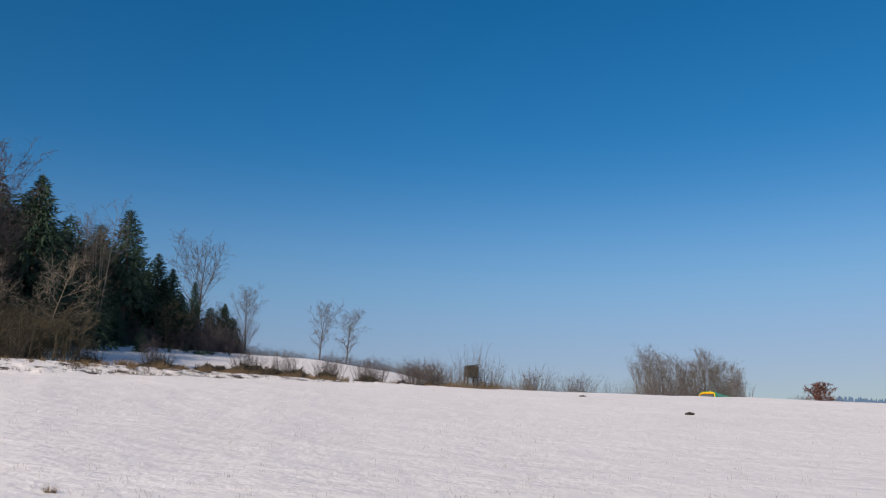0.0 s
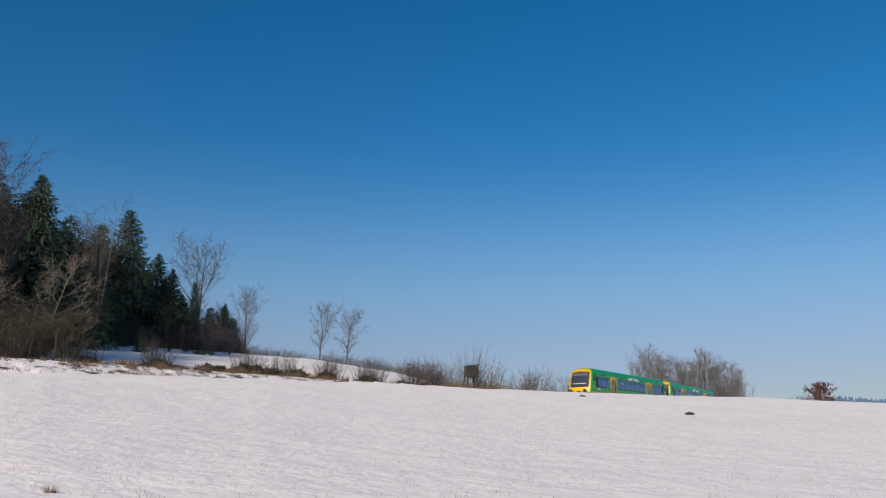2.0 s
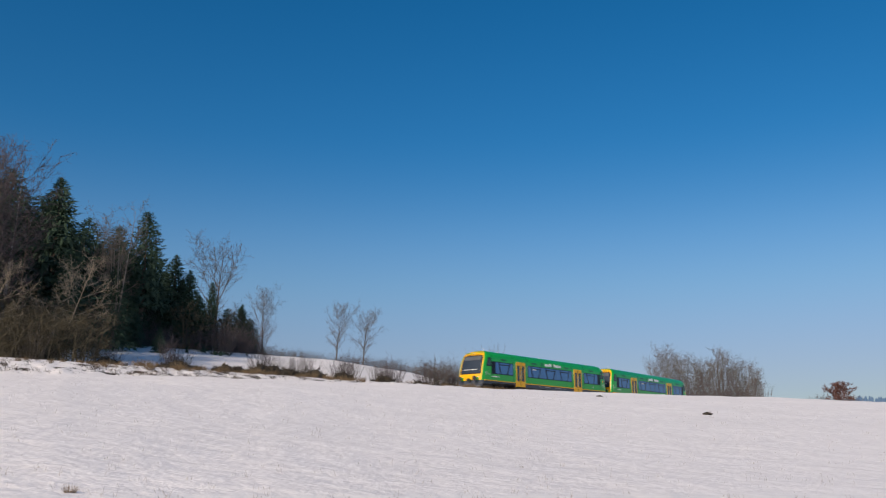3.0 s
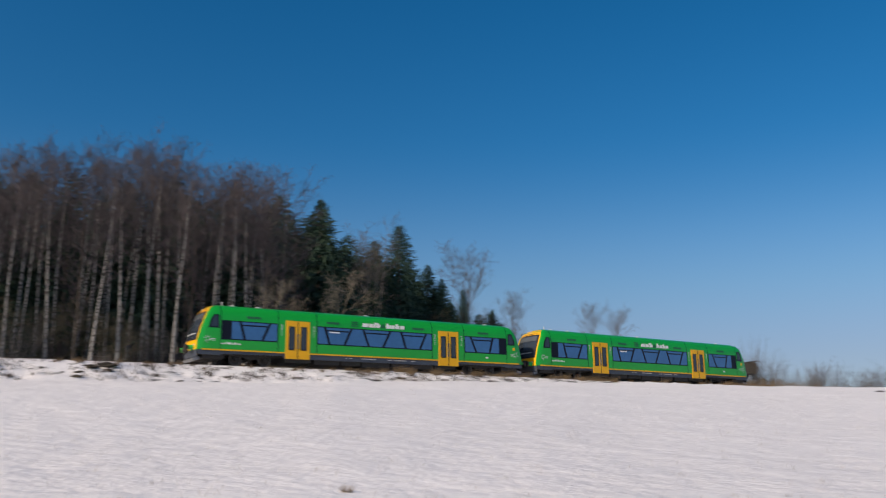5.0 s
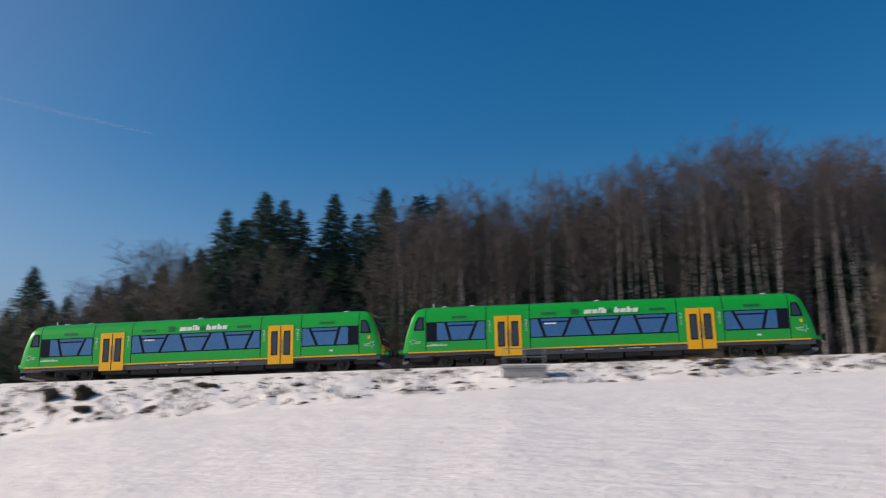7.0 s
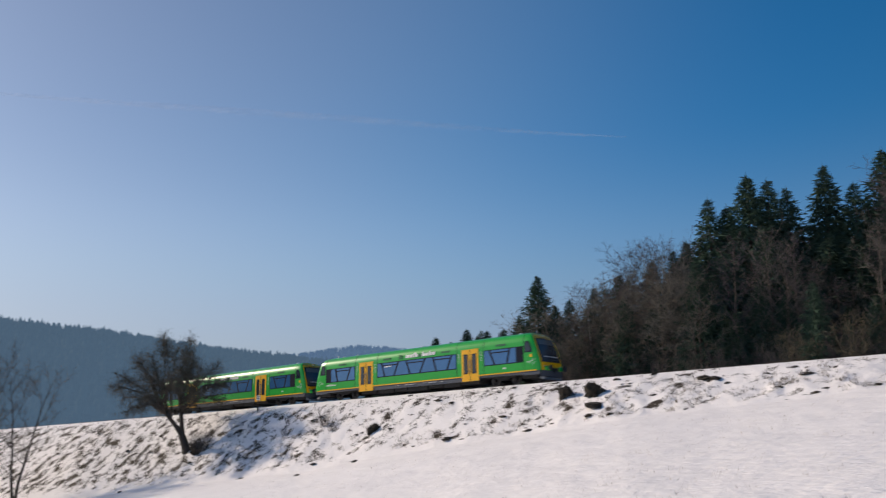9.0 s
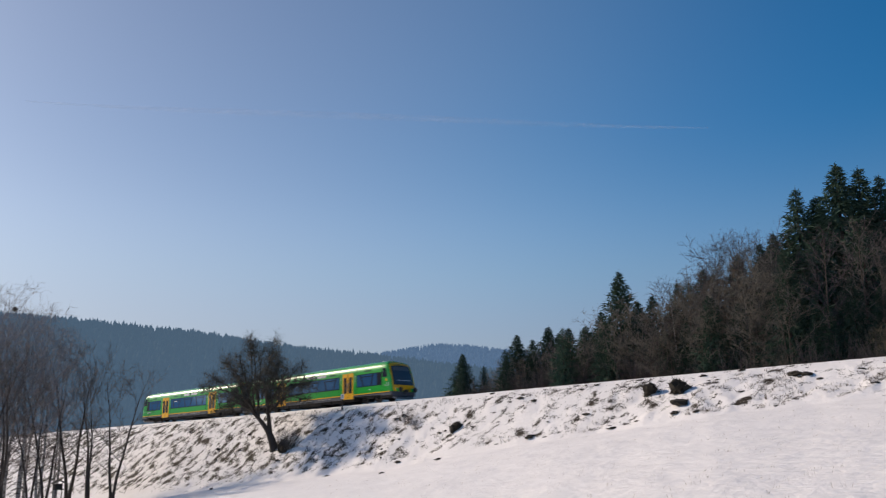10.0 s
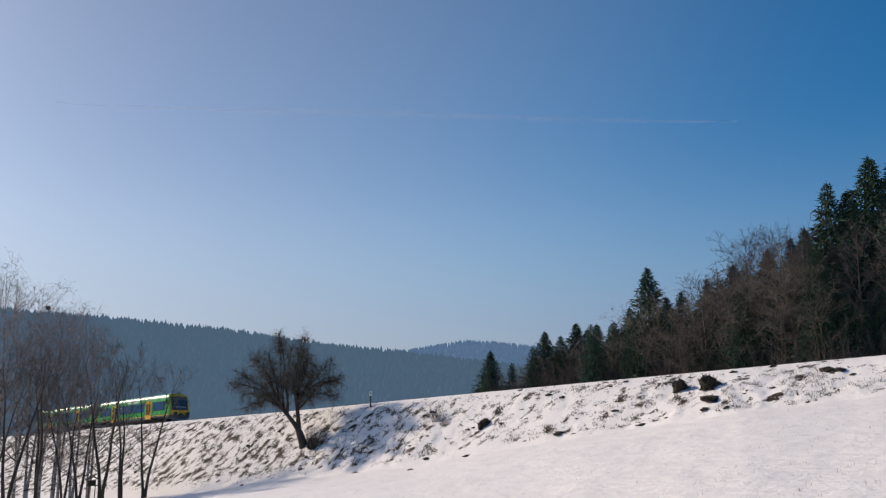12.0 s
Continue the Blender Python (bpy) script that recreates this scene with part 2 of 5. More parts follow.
# ---- the line of the track ----
STEP = np.arange(-420.0, 421.0, 1.0)
c50 = np.clip(STEP, -150, 190) / 50
HEAD = np.radians(45.936 + 1.708 * c50 + 0.834 * c50 ** 2 + 0.004 * c50 ** 3)
GRADE = (2.132 - 0.328 * c50 - 0.027 * c50 ** 2) / 100


def summed(d, at_zero):
    q = np.concatenate([[0], np.cumsum((d[1:] + d[:-1]) / 2)])
    return q - q[420] + at_zero


HALF = 1.46
SIDE_X, SIDE_Y = summed(np.cos(HEAD), -56.68), summed(np.sin(HEAD), 17.831)
LINE_X, LINE_Y = SIDE_X - HALF * np.sin(HEAD), SIDE_Y + HALF * np.cos(HEAD)
LINE_Z = summed(GRADE, 5.551) + EYE - 0.52 + np.maximum(-55 - STEP, 0) * 0.006


def on_line(s):
    return Vector((np.interp(s, STEP, LINE_X), np.interp(s, STEP, LINE_Y), np.interp(s, STEP, LINE_Z)))


def track_coordinates(x, y):
    """The nearest s on the line and the signed distance from it (positive towards the field)."""
    s, n = np.empty(len(x)), np.empty(len(x))
    for i in range(0, len(x), 4000):
        j = slice(i, i + 4000)
        d = (x[j, None] - LINE_X[None, ::2]) ** 2 + (y[j, None] - LINE_Y[None, ::2]) ** 2
        k = np.argmin(d, 1) * 2
        dx, dy = x[j] - LINE_X[k], y[j] - LINE_Y[k]
        n[j] = dx * np.sin(HEAD[k]) - dy * np.cos(HEAD[k])
        s[j] = STEP[k] + dx * np.cos(HEAD[k]) + dy * np.sin(HEAD[k])
    return s, n


# field edge: bearing, its distance and its angle above the eye's level
EDGE_AZ = [-180, -90, -40, -26, -18, -10, 0, 11, 24, 37, 51, 62, 75, 85, 95, 108, 120, 150, 180]
EDGE_R = [60, 70, 75, 75, 75, 74, 70, 60, 51, 48, 46.5, 47, 51, 58, 68, 90, 125, 80, 60]
EDGE_EL = [-1.5, -0.5, 2.4, 3.19, 3.79, 4.2, 4.69, 5.0, 5.08, 4.8, 4.25, 3.25, 1.95, 0.45, -1.26, -2.75, -3.5, -3.0, -1.5]


def ground_height(x, y):
    az, r = np.degrees(np.arctan2(-x, y)), np.hypot(x, y)
    er = np.interp(az, EDGE_AZ, EDGE_R)
    ez = er * np.tan(np.radians(np.interp(az, EDGE_AZ, EDGE_EL))) + EYE
    s, n = track_coordinates(x, y)
    field = ez * np.minimum(r / er, 1) + np.where(r > er, (r - er) * 0.004, 0)
    field = field - np.maximum(r - 130, 0) * 0.01 * (n > 0)
    ea = np.radians(az)
    _, n_edge = track_coordinates(-np.sin(ea) * er, np.cos(ea) * er)
    bed = np.interp(s, STEP, LINE_Z) - 0.16
    w = np.clip((n - 2.3) / np.maximum(n_edge - 2.3, 1.5), 0, 1)
    w = w * w * (3 - 2 * w) * 0.55 + w * 0.45
    reach = np.interp(az, [-50, -34, 124, 138], [0, 1, 1, 0])
    w = np.where(r < 40, 1, 1 - (1 - w) * reach)
    front = bed * (1 - w) + field * w
    rise = np.interp(az, [-60, -30, -8, -3, 0, 3, 8, 14, 22, 40, 60, 78, 110], [-0.02, 0.0, 0.0, 0.09, 0.18, 0.23, 0.26, 0.25, 0.235, 0.18, 0.04, -0.12, -0.2])
    back = bed + rise * np.clip(-n - 5, 0, 20) + np.clip(-n - 25, 0, 40) * np.maximum(rise, 0) * 0.3 - np.maximum(-n - 60, 0) * 0.012
    z = np.where(n > 2.3, front, np.where(n > -3, bed, back))
    near = np.clip((r - 2) / 8, 0, 1) * np.clip((400 - r) / 200, 0, 1)
    bank = np.clip((n - 2.2) / 1.2, 0, 1) * np.clip((1 - w) / 0.12, 0, 1) * (az > -6) * (az < 126) * (r < 220) * np.interp(az, [30, 36, 45, 70, 92, 104], [0.93, 0.9, 0.82, 0.85, 0.93, 1.04])
    rough = (value_noise(x * 0.35, y * 0.35, 8) - 0.5) * 0.3 + (value_noise(x * 1.2, y * 1.2, 3) - 0.5) * 0.16 + (value_noise(x * 3.1, y * 3.1, 4) - 0.5) * 0.22
    wave = (value_noise(x * 0.11, y * 0.11, 1) - 0.5) * 0.22 + (value_noise(x * 0.5, y * 0.9, 2) - 0.5) * 0.07 + (value_noise(x * 1.6, y * 2.6, 7) - 0.5) * 0.035
    off = np.clip((np.abs(n) - 2.4) / 2.5, 0, 1)
    z = z + near * off * (wave * np.clip(r / 25, 0.3, 1) + rough * bank)
    litter = np.clip((-n - np.interp(az, [12, 22, 25, 90], [36, 32, 8, 8])) / 4, 0, 1) * (az > 11) * (az < 96) * (r < 260)
    return z, np.maximum(bank, litter * 2.2)


def ground_at(x, y):
    return float(ground_height(np.array([float(x)]), np.array([float(y)]))[0][0])


def at_bearing(az, r):
    """The place on the ground at a bearing (degrees, to the left of the first view) and a distance."""
    x, y = -math.sin(radians(az)) * r, math.cos(radians(az)) * r
    return Vector((x, y, ground_at(x, y)))


def make_ground():
    az = np.concatenate([np.arange(-180, -42, 4.0), np.arange(-42, -30, 1.0), np.arange(-30, 122, 0.27), np.arange(122, 136, 1.0), np.arange(136, 180, 4.0)])
    r = np.concatenate([[0.4], np.geomspace(1, 40, 70), np.arange(40.4, 84, 0.4), np.arange(84, 150, 1.0), np.geomspace(152, 3800, 40)])
    A, R = np.meshgrid(np.radians(az), r, indexing="ij")
    x, y = (-np.sin(A) * R).ravel(), (np.cos(A) * R).ravel()
    z, bank = ground_height(x, y)
    na, nr = len(az), len(r)
    i, j = np.meshgrid(np.arange(na), np.arange(nr - 1), indexing="ij")
    i2 = (i + 1) % na
    quads = np.stack([i * nr + j, i * nr + j + 1, i2 * nr + j + 1, i2 * nr + j], -1).reshape(-1, 4)
    me = bpy.data.meshes.new("ground")
    verts = np.stack([x, y, z], 1)
    tip = len(verts)
    verts = np.vstack([verts, [[0, 0, 0]]])
    faces = quads.tolist() + [(tip, k * nr, ((k + 1) % na) * nr) for k in range(na)]
    me.from_pydata(verts.tolist(), [], faces)
    me.polygons.foreach_set("use_smooth", [True] * len(me.polygons))
    me.materials.append(SNOW)
    att = me.attributes.new("bank", "FLOAT", "POINT")
    att.data.foreach_set("value", np.concatenate([bank, [0]]).astype(np.float32))
    me.update()
    tagged(new("ground", me), "snow-covered sloping field with grassy railway bank", "ground", kind="structure")


make_ground()


# ---- rails ----
def make_rail(off):
    b = Build()
    outline = [(-0.07, 0), (0.07, 0), (0.036, 0.13), (0.036, 0.17), (-0.036, 0.17), (-0.036, 0.13)]
    ss = np.arange(-300, 331, 5.0)
    n = len(outline)
    for s in ss:
        p, h = on_line(s), float(np.interp(s, STEP, HEAD))
        for q, z in outline:
            b.v.append((p.x + math.sin(h) * (off + q), p.y - math.cos(h) * (off + q), p.z - 0.17 + z))
    for i in range(len(ss) - 1):
        for j in range(n):
            b.f.append((i * n + j, i * n + (j + 1) % n, (i + 1) * n + (j + 1) % n, (i + 1) * n + j))
    tagged(part("rail", b, RAIL), "rusty steel rail on the snowed-in track", "rail", "rails of the track", "structure")


make_rail(0.75)
make_rail(-0.75)


# ---- the railcar ----
PROFILE = [(1.44, 0.86), (1.46, 1.2), (1.46, 2.0), (1.45, 2.6), (1.44, 2.95), (1.38, 3.24), (1.2, 3.52), (0.8, 3.69), (0.3, 3.75)]


def nose_x(z):
    return float(np.interp(z, [0.4, 0.9, 1.4, 2.2, 2.9, 3.25, 3.5, 3.66, 3.76], [12.02, 12.08, 12.02, 11.82, 11.56, 11.4, 11.2, 10.95, 10.6]))


def half_width(z):
    return float(np.interp(z, [q[1] for q in PROFILE], [q[0] for q in PROFILE]))


def shell(b):
    """Body side, roof and rounded corners, lofted along the car."""
    ring = PROFILE + [(-y, z) for y, z in reversed(PROFILE)]
    stations = [(-1, t) for t in (1, 0.93, 0.8, 0.5, 0)] + [(1, t) for t in (0, 0.5, 0.8, 0.93, 1)]
    k, n = len(b.v), len(ring)
    for side, t in stations:
        taper = {1: 0.93, 0.93: 0.965, 0.8: 0.99}.get(t, 1.0)
        for y, z in ring:
            b.v.append((side * (10.2 + (nose_x(z) - 10.2) * t), y * taper, z))
    for i in range(len(stations) - 1):
        for j in range(n - 1):
            b.f.append((k + i * n + j, k + (i + 1) * n + j, k + (i + 1) * n + j + 1, k + i * n + j + 1))


def face_patch(b, end, z0, z1, wide, proud, rows=8, cols=8, narrow_top=1.0):
    """A bowed panel of the car's end."""
    k = len(b.v)
    for i in range(rows + 1):
        z = z0 + (z1 - z0) * i / rows
        hw = half_width(max(z, 0.86)) * 0.93 * wide * (1 + (narrow_top - 1) * i / rows)
        for j in range(cols + 1):
            q = 2 * j / cols - 1
            b.v.append((end * (nose_x(z) + 0.16 * (1 - (q * wide) ** 2) + proud), q * hw, z))
    c = cols + 1
    for i in range(rows):
        for j in range(cols):
            b.f.append((k + i * c + j, k + i * c + j + 1, k + (i + 1) * c + j + 1, k + (i + 1) * c + j))


def side_panel(name, outline, side, lift, thick, mat, parent, label=""):
    b = Build()
    y = side * (HALF + lift)
    b.prism(outline, y, y - side * thick)
    return part(name, b, mat, parent, label)


def rect(x0, x1, z0, z1):
    return [(x0, z0), (x1, z0), (x1, z1), (x0, z1)]


def glyph(text, size, m, mat, parent, name):
    cu = bpy.data.curves.new(name, "FONT")
    cu.body, cu.size, cu.extrude, cu.align_x = text, size, 0.003, "CENTER"
    tmp = new("temporary", cu)
    me = bpy.data.meshes.new_from_object(tmp)
    bpy.data.objects.remove(tmp)
    me.materials.append(mat)
    ob = new(name, me)
    ob.parent, ob.matrix_basis = parent, m
    return ob


Z0, Z1 = 1.5, 2.69


def window_band(side, x0, x1, struts, blind, car):
    """A black window band with slanted struts between panes; fractions run from x0 to x1."""
    band = side_panel("window_band", rect(min(x0, x1), max(x0, x1), Z0, Z1), side, 0.006, 0.05, BLACK, car)
    edges = [(blind, blind)] + struts + [(1.0, 1.0)]
    d = 0.092 / abs(x1 - x0)
    for i in range(len(edges) - 1):
        (t0, b0), (t1, b1) = edges[i], edges[i + 1]
        g0 = d * (0.4 if i == 0 else 1)
        g1 = d * (0.4 if i == len(edges) - 2 else 1)
        X = lambda q: x0 + (x1 - x0) * q
        wide_top = (t1 - t0) > (b1 - b0) and 0 < i < len(edges) - 2
        o = [(X(b0 + g0), Z0 + 0.07), (X(b1 - g1), Z0 + 0.07), (X(t1 - g1), Z1 - 0.06), (X(t0 + g0), Z1 - 0.06)]
        pane = side_panel("pane", o, side, 0.012, 0.03, GLASS, band)
        if wide_top:
            zb = Z1 - 0.3
            q = (zb - Z0 - 0.07) / (Z1 - Z0 - 0.13)
            xa, xb = X(b0 + g0 + (t0 - b0) * q), X(b1 - g1 + (t1 - b1) * q)
            side_panel("transom", rect(min(xa, xb), max(xa, xb), zb, zb + 0.085), side, 0.018, 0.03, BLACK, band)


def make_door(side, x, car):
    door = side_panel("door", rect(x - 0.82, x + 0.82, 0.5, 2.92), side, 0.012, 0.06, YELLOW, car, "yellow double-leaf door")
    side_panel("gap", rect(x - 0.025, x + 0.025, 0.52, 2.88), side, 0.018, 0.03, BLACK, door)
    for c in (-0.41, 0.41):
        b = Build()
        b.prism(rect(x + c - 0.21, x + c + 0.21, 1.05, 2.56), side * (HALF + 0.02), side * (HALF - 0.03))
        part("door_window", b, BLACK, door)
        side_panel("pane", rect(x + c - 0.16, x + c + 0.16, 1.12, 2.49), side, 0.026, 0.03, SCREEN, door)
    for c in (-0.07, 0.07):
        b = Build()
        b.tube([(x + c, side * (HALF + 0.04), 1.15), (x + c, side * (HALF + 0.04), 2.1)], [0.018, 0.018], 6)
        part("handle", b, STEEL, door)
    for c in (-1.1, 1.1):
        m = Matrix.Translation((x + c, side * (HALF + 0.004), 2.33)) @ pose(0, 0, 0, 90, 0, 180 if side > 0 else 0)
        glyph("2", 0.46, m, GREYPOD, car, "class_numeral")
        for q in range(3):
            side_panel("notice", rect(x + c - 0.07, x + c + 0.07, 2.2 - q * 0.12, 2.23 - q * 0.12), side, 0.005, 0.025, GREYPOD, car)


def make_end(end, car):
    b = Build()
    face_patch(b, end, 0.84, 3.7, 1.0, 0.0, 16, 10)
    mask = part("end_panel", b, GREEN, car, "green end corners round a yellow panel", True)
    b = Build()
    face_patch(b, end, 0.86, 3.64, 0.96, 0.008, 16, 10, 0.98)
    part("front_panel", b, YELLOW, mask, "yellow panel round the windscreen", True)
    b = Build()
    face_patch(b, end, 1.45, 3.36, 0.88, 0.015, 10, 8, 0.97)
    screen = part("windscreen", b, BLACK, mask, "black windscreen surround", True)
    b = Build()
    face_patch(b, end, 1.53, 2.75, 0.83, 0.024, 8, 8, 0.98)
    part("pane", b, SCREEN, screen, smooth=True)
    b = Build()
    face_patch(b, end, 2.78, 3.16, 0.75, 0.026, 3, 8)
    part("destination_display", b, DISPLAY, screen, "dim grey destination display behind the windscreen", smooth=True)
    b = Build()
    face_patch(b, end, 1.84, 1.9, 0.6, 0.034, 1, 6)
    part("sun_blind_rail", b, GREYPOD, screen, smooth=True)
    b = Build()
    x = end * (nose_x(1.5) + 0.19)
    b.tube([(x, -0.05, 1.5), (x - end * 0.08, 0.35, 2.2)], [0.018, 0.012], 5)
    part("wiper", b, BLACK, screen)
    b = Build()
    face_patch(b, end, 0.42, 0.84, 1.02, 0.005, 3, 8)
    part("apron", b, SLATE, mask, "slate grey apron", True)
    for y in (-0.95, 0.95):
        b = Build()
        x = end * (nose_x(1.15) + 0.02)
        b.tube([(x, y, 1.15), (x + end * 0.06, y, 1.15)], [0.1, 0.09], 12)
        lamp = part("headlight", b, BLACK, mask)
        b = Build()
        b.tube([(x + end * 0.06, y, 1.15), (x + end * 0.075, y, 1.15)], [0.075, 0.06], 12)
        part("lens", b, LENS, lamp)
    b = Build()
    x = end * (nose_x(3.45) + 0.12)
    b.tube([(x, 0, 3.44), (x + end * 0.06, 0, 3.42)], [0.08, 0.07], 10)
    part("top_light", b, LENS, mask)
    for y in (-0.87, 0.87):
        b = Build()
        b.tube([(end * 11.9, y, 1.0), (end * 12.45, y, 1.0)], [0.17, 0.14], 10)
        buf = part("buffer", b, GREEN, car, "green buffer housing", True)
        b = Build()
        b.tube([(end * 12.45, y, 1.0), (end * 12.62, y, 1.0), (end * 12.66, y, 1.0)], [0.1, 0.23, 0.23], 12)
        part("buffer_plate", b, IRON, buf)
    b = Build()
    b.box(min(end * 11.6, end * 12.55), max(end * 11.6, end * 12.55), -0.16, 0.16, 0.78, 1.02, 0.03)
    b.tube([(end * 12.3, 0.3, 0.95), (end * 12.5, 0.34, 0.6), (end * 12.62, 0.3, 0.75)], [0.03] * 3, 6)
    part("coupler", b, IRON, car)
    b = Build()
    b.prism([(end * 11.75, 0.3), (end * 12.12, 0.2), (end * 12.2, 0.36), (end * 11.85, 0.44)], -1.1, 1.1)
    part("rail_guard", b, ZINC, car, "grey metal rail guard")


def make_bogie(x, car):
    b = Build()
    for y in (-1.06, 1.06):
        b.prism([(x - 1.3, 0.6), (x - 0.5, 0.5), (x - 0.35, 0.4), (x + 0.35, 0.4), (x + 0.5, 0.5), (x + 1.3, 0.6), (x + 1.3, 0.7), (x - 1.3, 0.7)], y - 0.06, y + 0.06)
        b.box(x - 0.28, x + 0.28, y - 0.1, y + 0.1, 0.42, 0.78, 0.02)
    b.box(x - 0.3, x + 0.3, -1.0, 1.0, 0.4, 0.7)
    bogie = part("bogie", b, IRON, car, "grimy black bogie")
    for dx in (-0.95, 0.95):
        for y in (-0.75, 0.75):
            b = Build()
            c = math.copysign(1, y)
            b.tube([(x + dx, y - c * 0.02, 0.39), (x + dx, y + c * 0.06, 0.39), (x + dx, y + c * 0.07, 0.39)], [0.4, 0.38, 0.3], 20)
            wheel = part("wheel", b, IRON, bogie, "dark grimy wheel")
            b = Build()
            ring = [(math.cos(s * math.pi / 12), math.sin(s * math.pi / 12)) for s in range(24)]
            for q, off in ((0.4, 0.06), (0.4, 0.09), (0.33, 0.09), (0.33, 0.06)):
                b.v += [(x + dx + u * q, y + c * off, 0.39 + v * q) for u, v in ring]
            b.f += [(k * 24 + s, k * 24 + (s + 1) % 24, (k + 1) * 24 + (s + 1) % 24, (k + 1) * 24 + s) for k in range(3) for s in range(24)]
            part("tyre", b, TYRE, wheel, "worn dark steel tyre")
            b = Build()
            b.tube([(x + dx, y + c * 0.1, 0.39), (x + dx, y + c * 0.36, 0.39), (x + dx, y + c * 0.38, 0.39)], [0.15, 0.14, 0.09], 10)
            part("axle_box", b, IRON, bogie)
        b = Build()
        b.tube([(x + dx, -0.8, 0.39), (x + dx, 0.8, 0.39)], [0.08, 0.08], 8)
        part("axle", b, IRON, bogie)


def wordmark(side, car):
    """The operator's mark as plain slanted shapes and a dark triangle."""
    flip = -1 if side > 0 else 1
    x, z = -1.08 * 1, 2.84
    for w, h in ((0.48, 0.24), (0.36, 0.24), (0.16, 0.34), (0.36, 0.34), (0.0, 0), (0.36, 0.34), (0.36, 0.24), (0.36, 0.34), (0.36, 0.24)):
        if not w:
            o = [(flip * (x + 0.02), z), (flip * (x + 0.38), z), (flip * (x + 0.2), z + 0.32)]
            side_panel("emblem", o, side, 0.008, 0.02, DARK_GREEN, car)
            x += 0.41
            continue
        o = [(flip * x, z), (flip * (x + w - 0.05), z), (flip * (x + w - 0.05 + h * 0.2), z + h), (flip * (x + h * 0.2), z + h)]
        if h > 0.3:
            o = [(flip * x, z), (flip * (x + w - 0.05), z), (flip * (x + w - 0.05 + 0.045), z + 0.22), (flip * (x + 0.2), z + 0.24), (flip * (x + 0.2), z + h), (flip * (x + h * 0.2), z + h)]
        side_panel("lettering", o, side, 0.006, 0.02, WHITE, car)
        x += w
    for q in range(3):
        zz = 2.82 + q * 0.13
        side_panel("emblem", [(flip * -1.9, zz), (flip * -1.45, zz), (flip * -1.4, zz + 0.07), (flip * -1.85, zz + 0.07)], side, 0.006, 0.02, DARK_GREEN, car)
    for q in range(9):
        xx = 10.55 - q * 0.14 if side > 0 else -10.55 + q * 0.14
        side_panel("lettering", rect(xx - 0.05, xx + 0.05, 1.22, 1.3 + 0.05 * (q in (2, 3, 4, 6))), side, 0.005, 0.02, WHITE, car)
    for end in (-1, 1):
        for q, w in ((0, 0.3), (1, 0.22)):
            side_panel("crest", rect(end * 11.12 - w / 2, end * 11.12 + w / 2, 1.5 - q * 0.09, 1.54 - q * 0.09), side, 0.002, 0.06, GREYPOD, car)
        for a in (20, 75, 130, 200, 265, 320):
            u, v = math.cos(radians(a)), math.sin(radians(a))
            side_panel("crest", [(end * 11.46 + u * 0.1 - v * 0.03, 1.5 + v * 0.1 + u * 0.03), (end * 11.46 + u * 0.1 + v * 0.03, 1.5 + v * 0.1 - u * 0.03), (end * 11.46 + u * 0.26, 1.5 + v * 0.26)], side, 0.002, 0.06, GREYPOD, car)
        side_panel("shield", rect(end * 11.3 - 0.09, end * 11.3 + 0.09, 1.84, 2.04), side, 0.002, 0.06, YELLOW, car, "small yellow shield") if end < 0 else None
        side_panel("plate", rect(end * 8.9 - 0.12, end * 8.9 + 0.12, 1.16, 1.26), side, 0.005, 0.02, WHITE, car) if end < 0 else None
    side_panel("decal", rect(flip * -3.1 - 0.35, flip * -3.1 + 0.35, 2.3, 2.38), side, 0.016, 0.02, WHITE, car)
    for q, w in ((-2.2, 0.1), (-1.9, 0.2), (-0.6, 1.1), (1.0, 0.3), (1.8, 0.9), (2.8, 0.3)):
        side_panel("lettering", rect(flip * q - w / 2, flip * q + w / 2, 0.68, 0.72), side, 0.016, 0.02, GREYPOD, car)


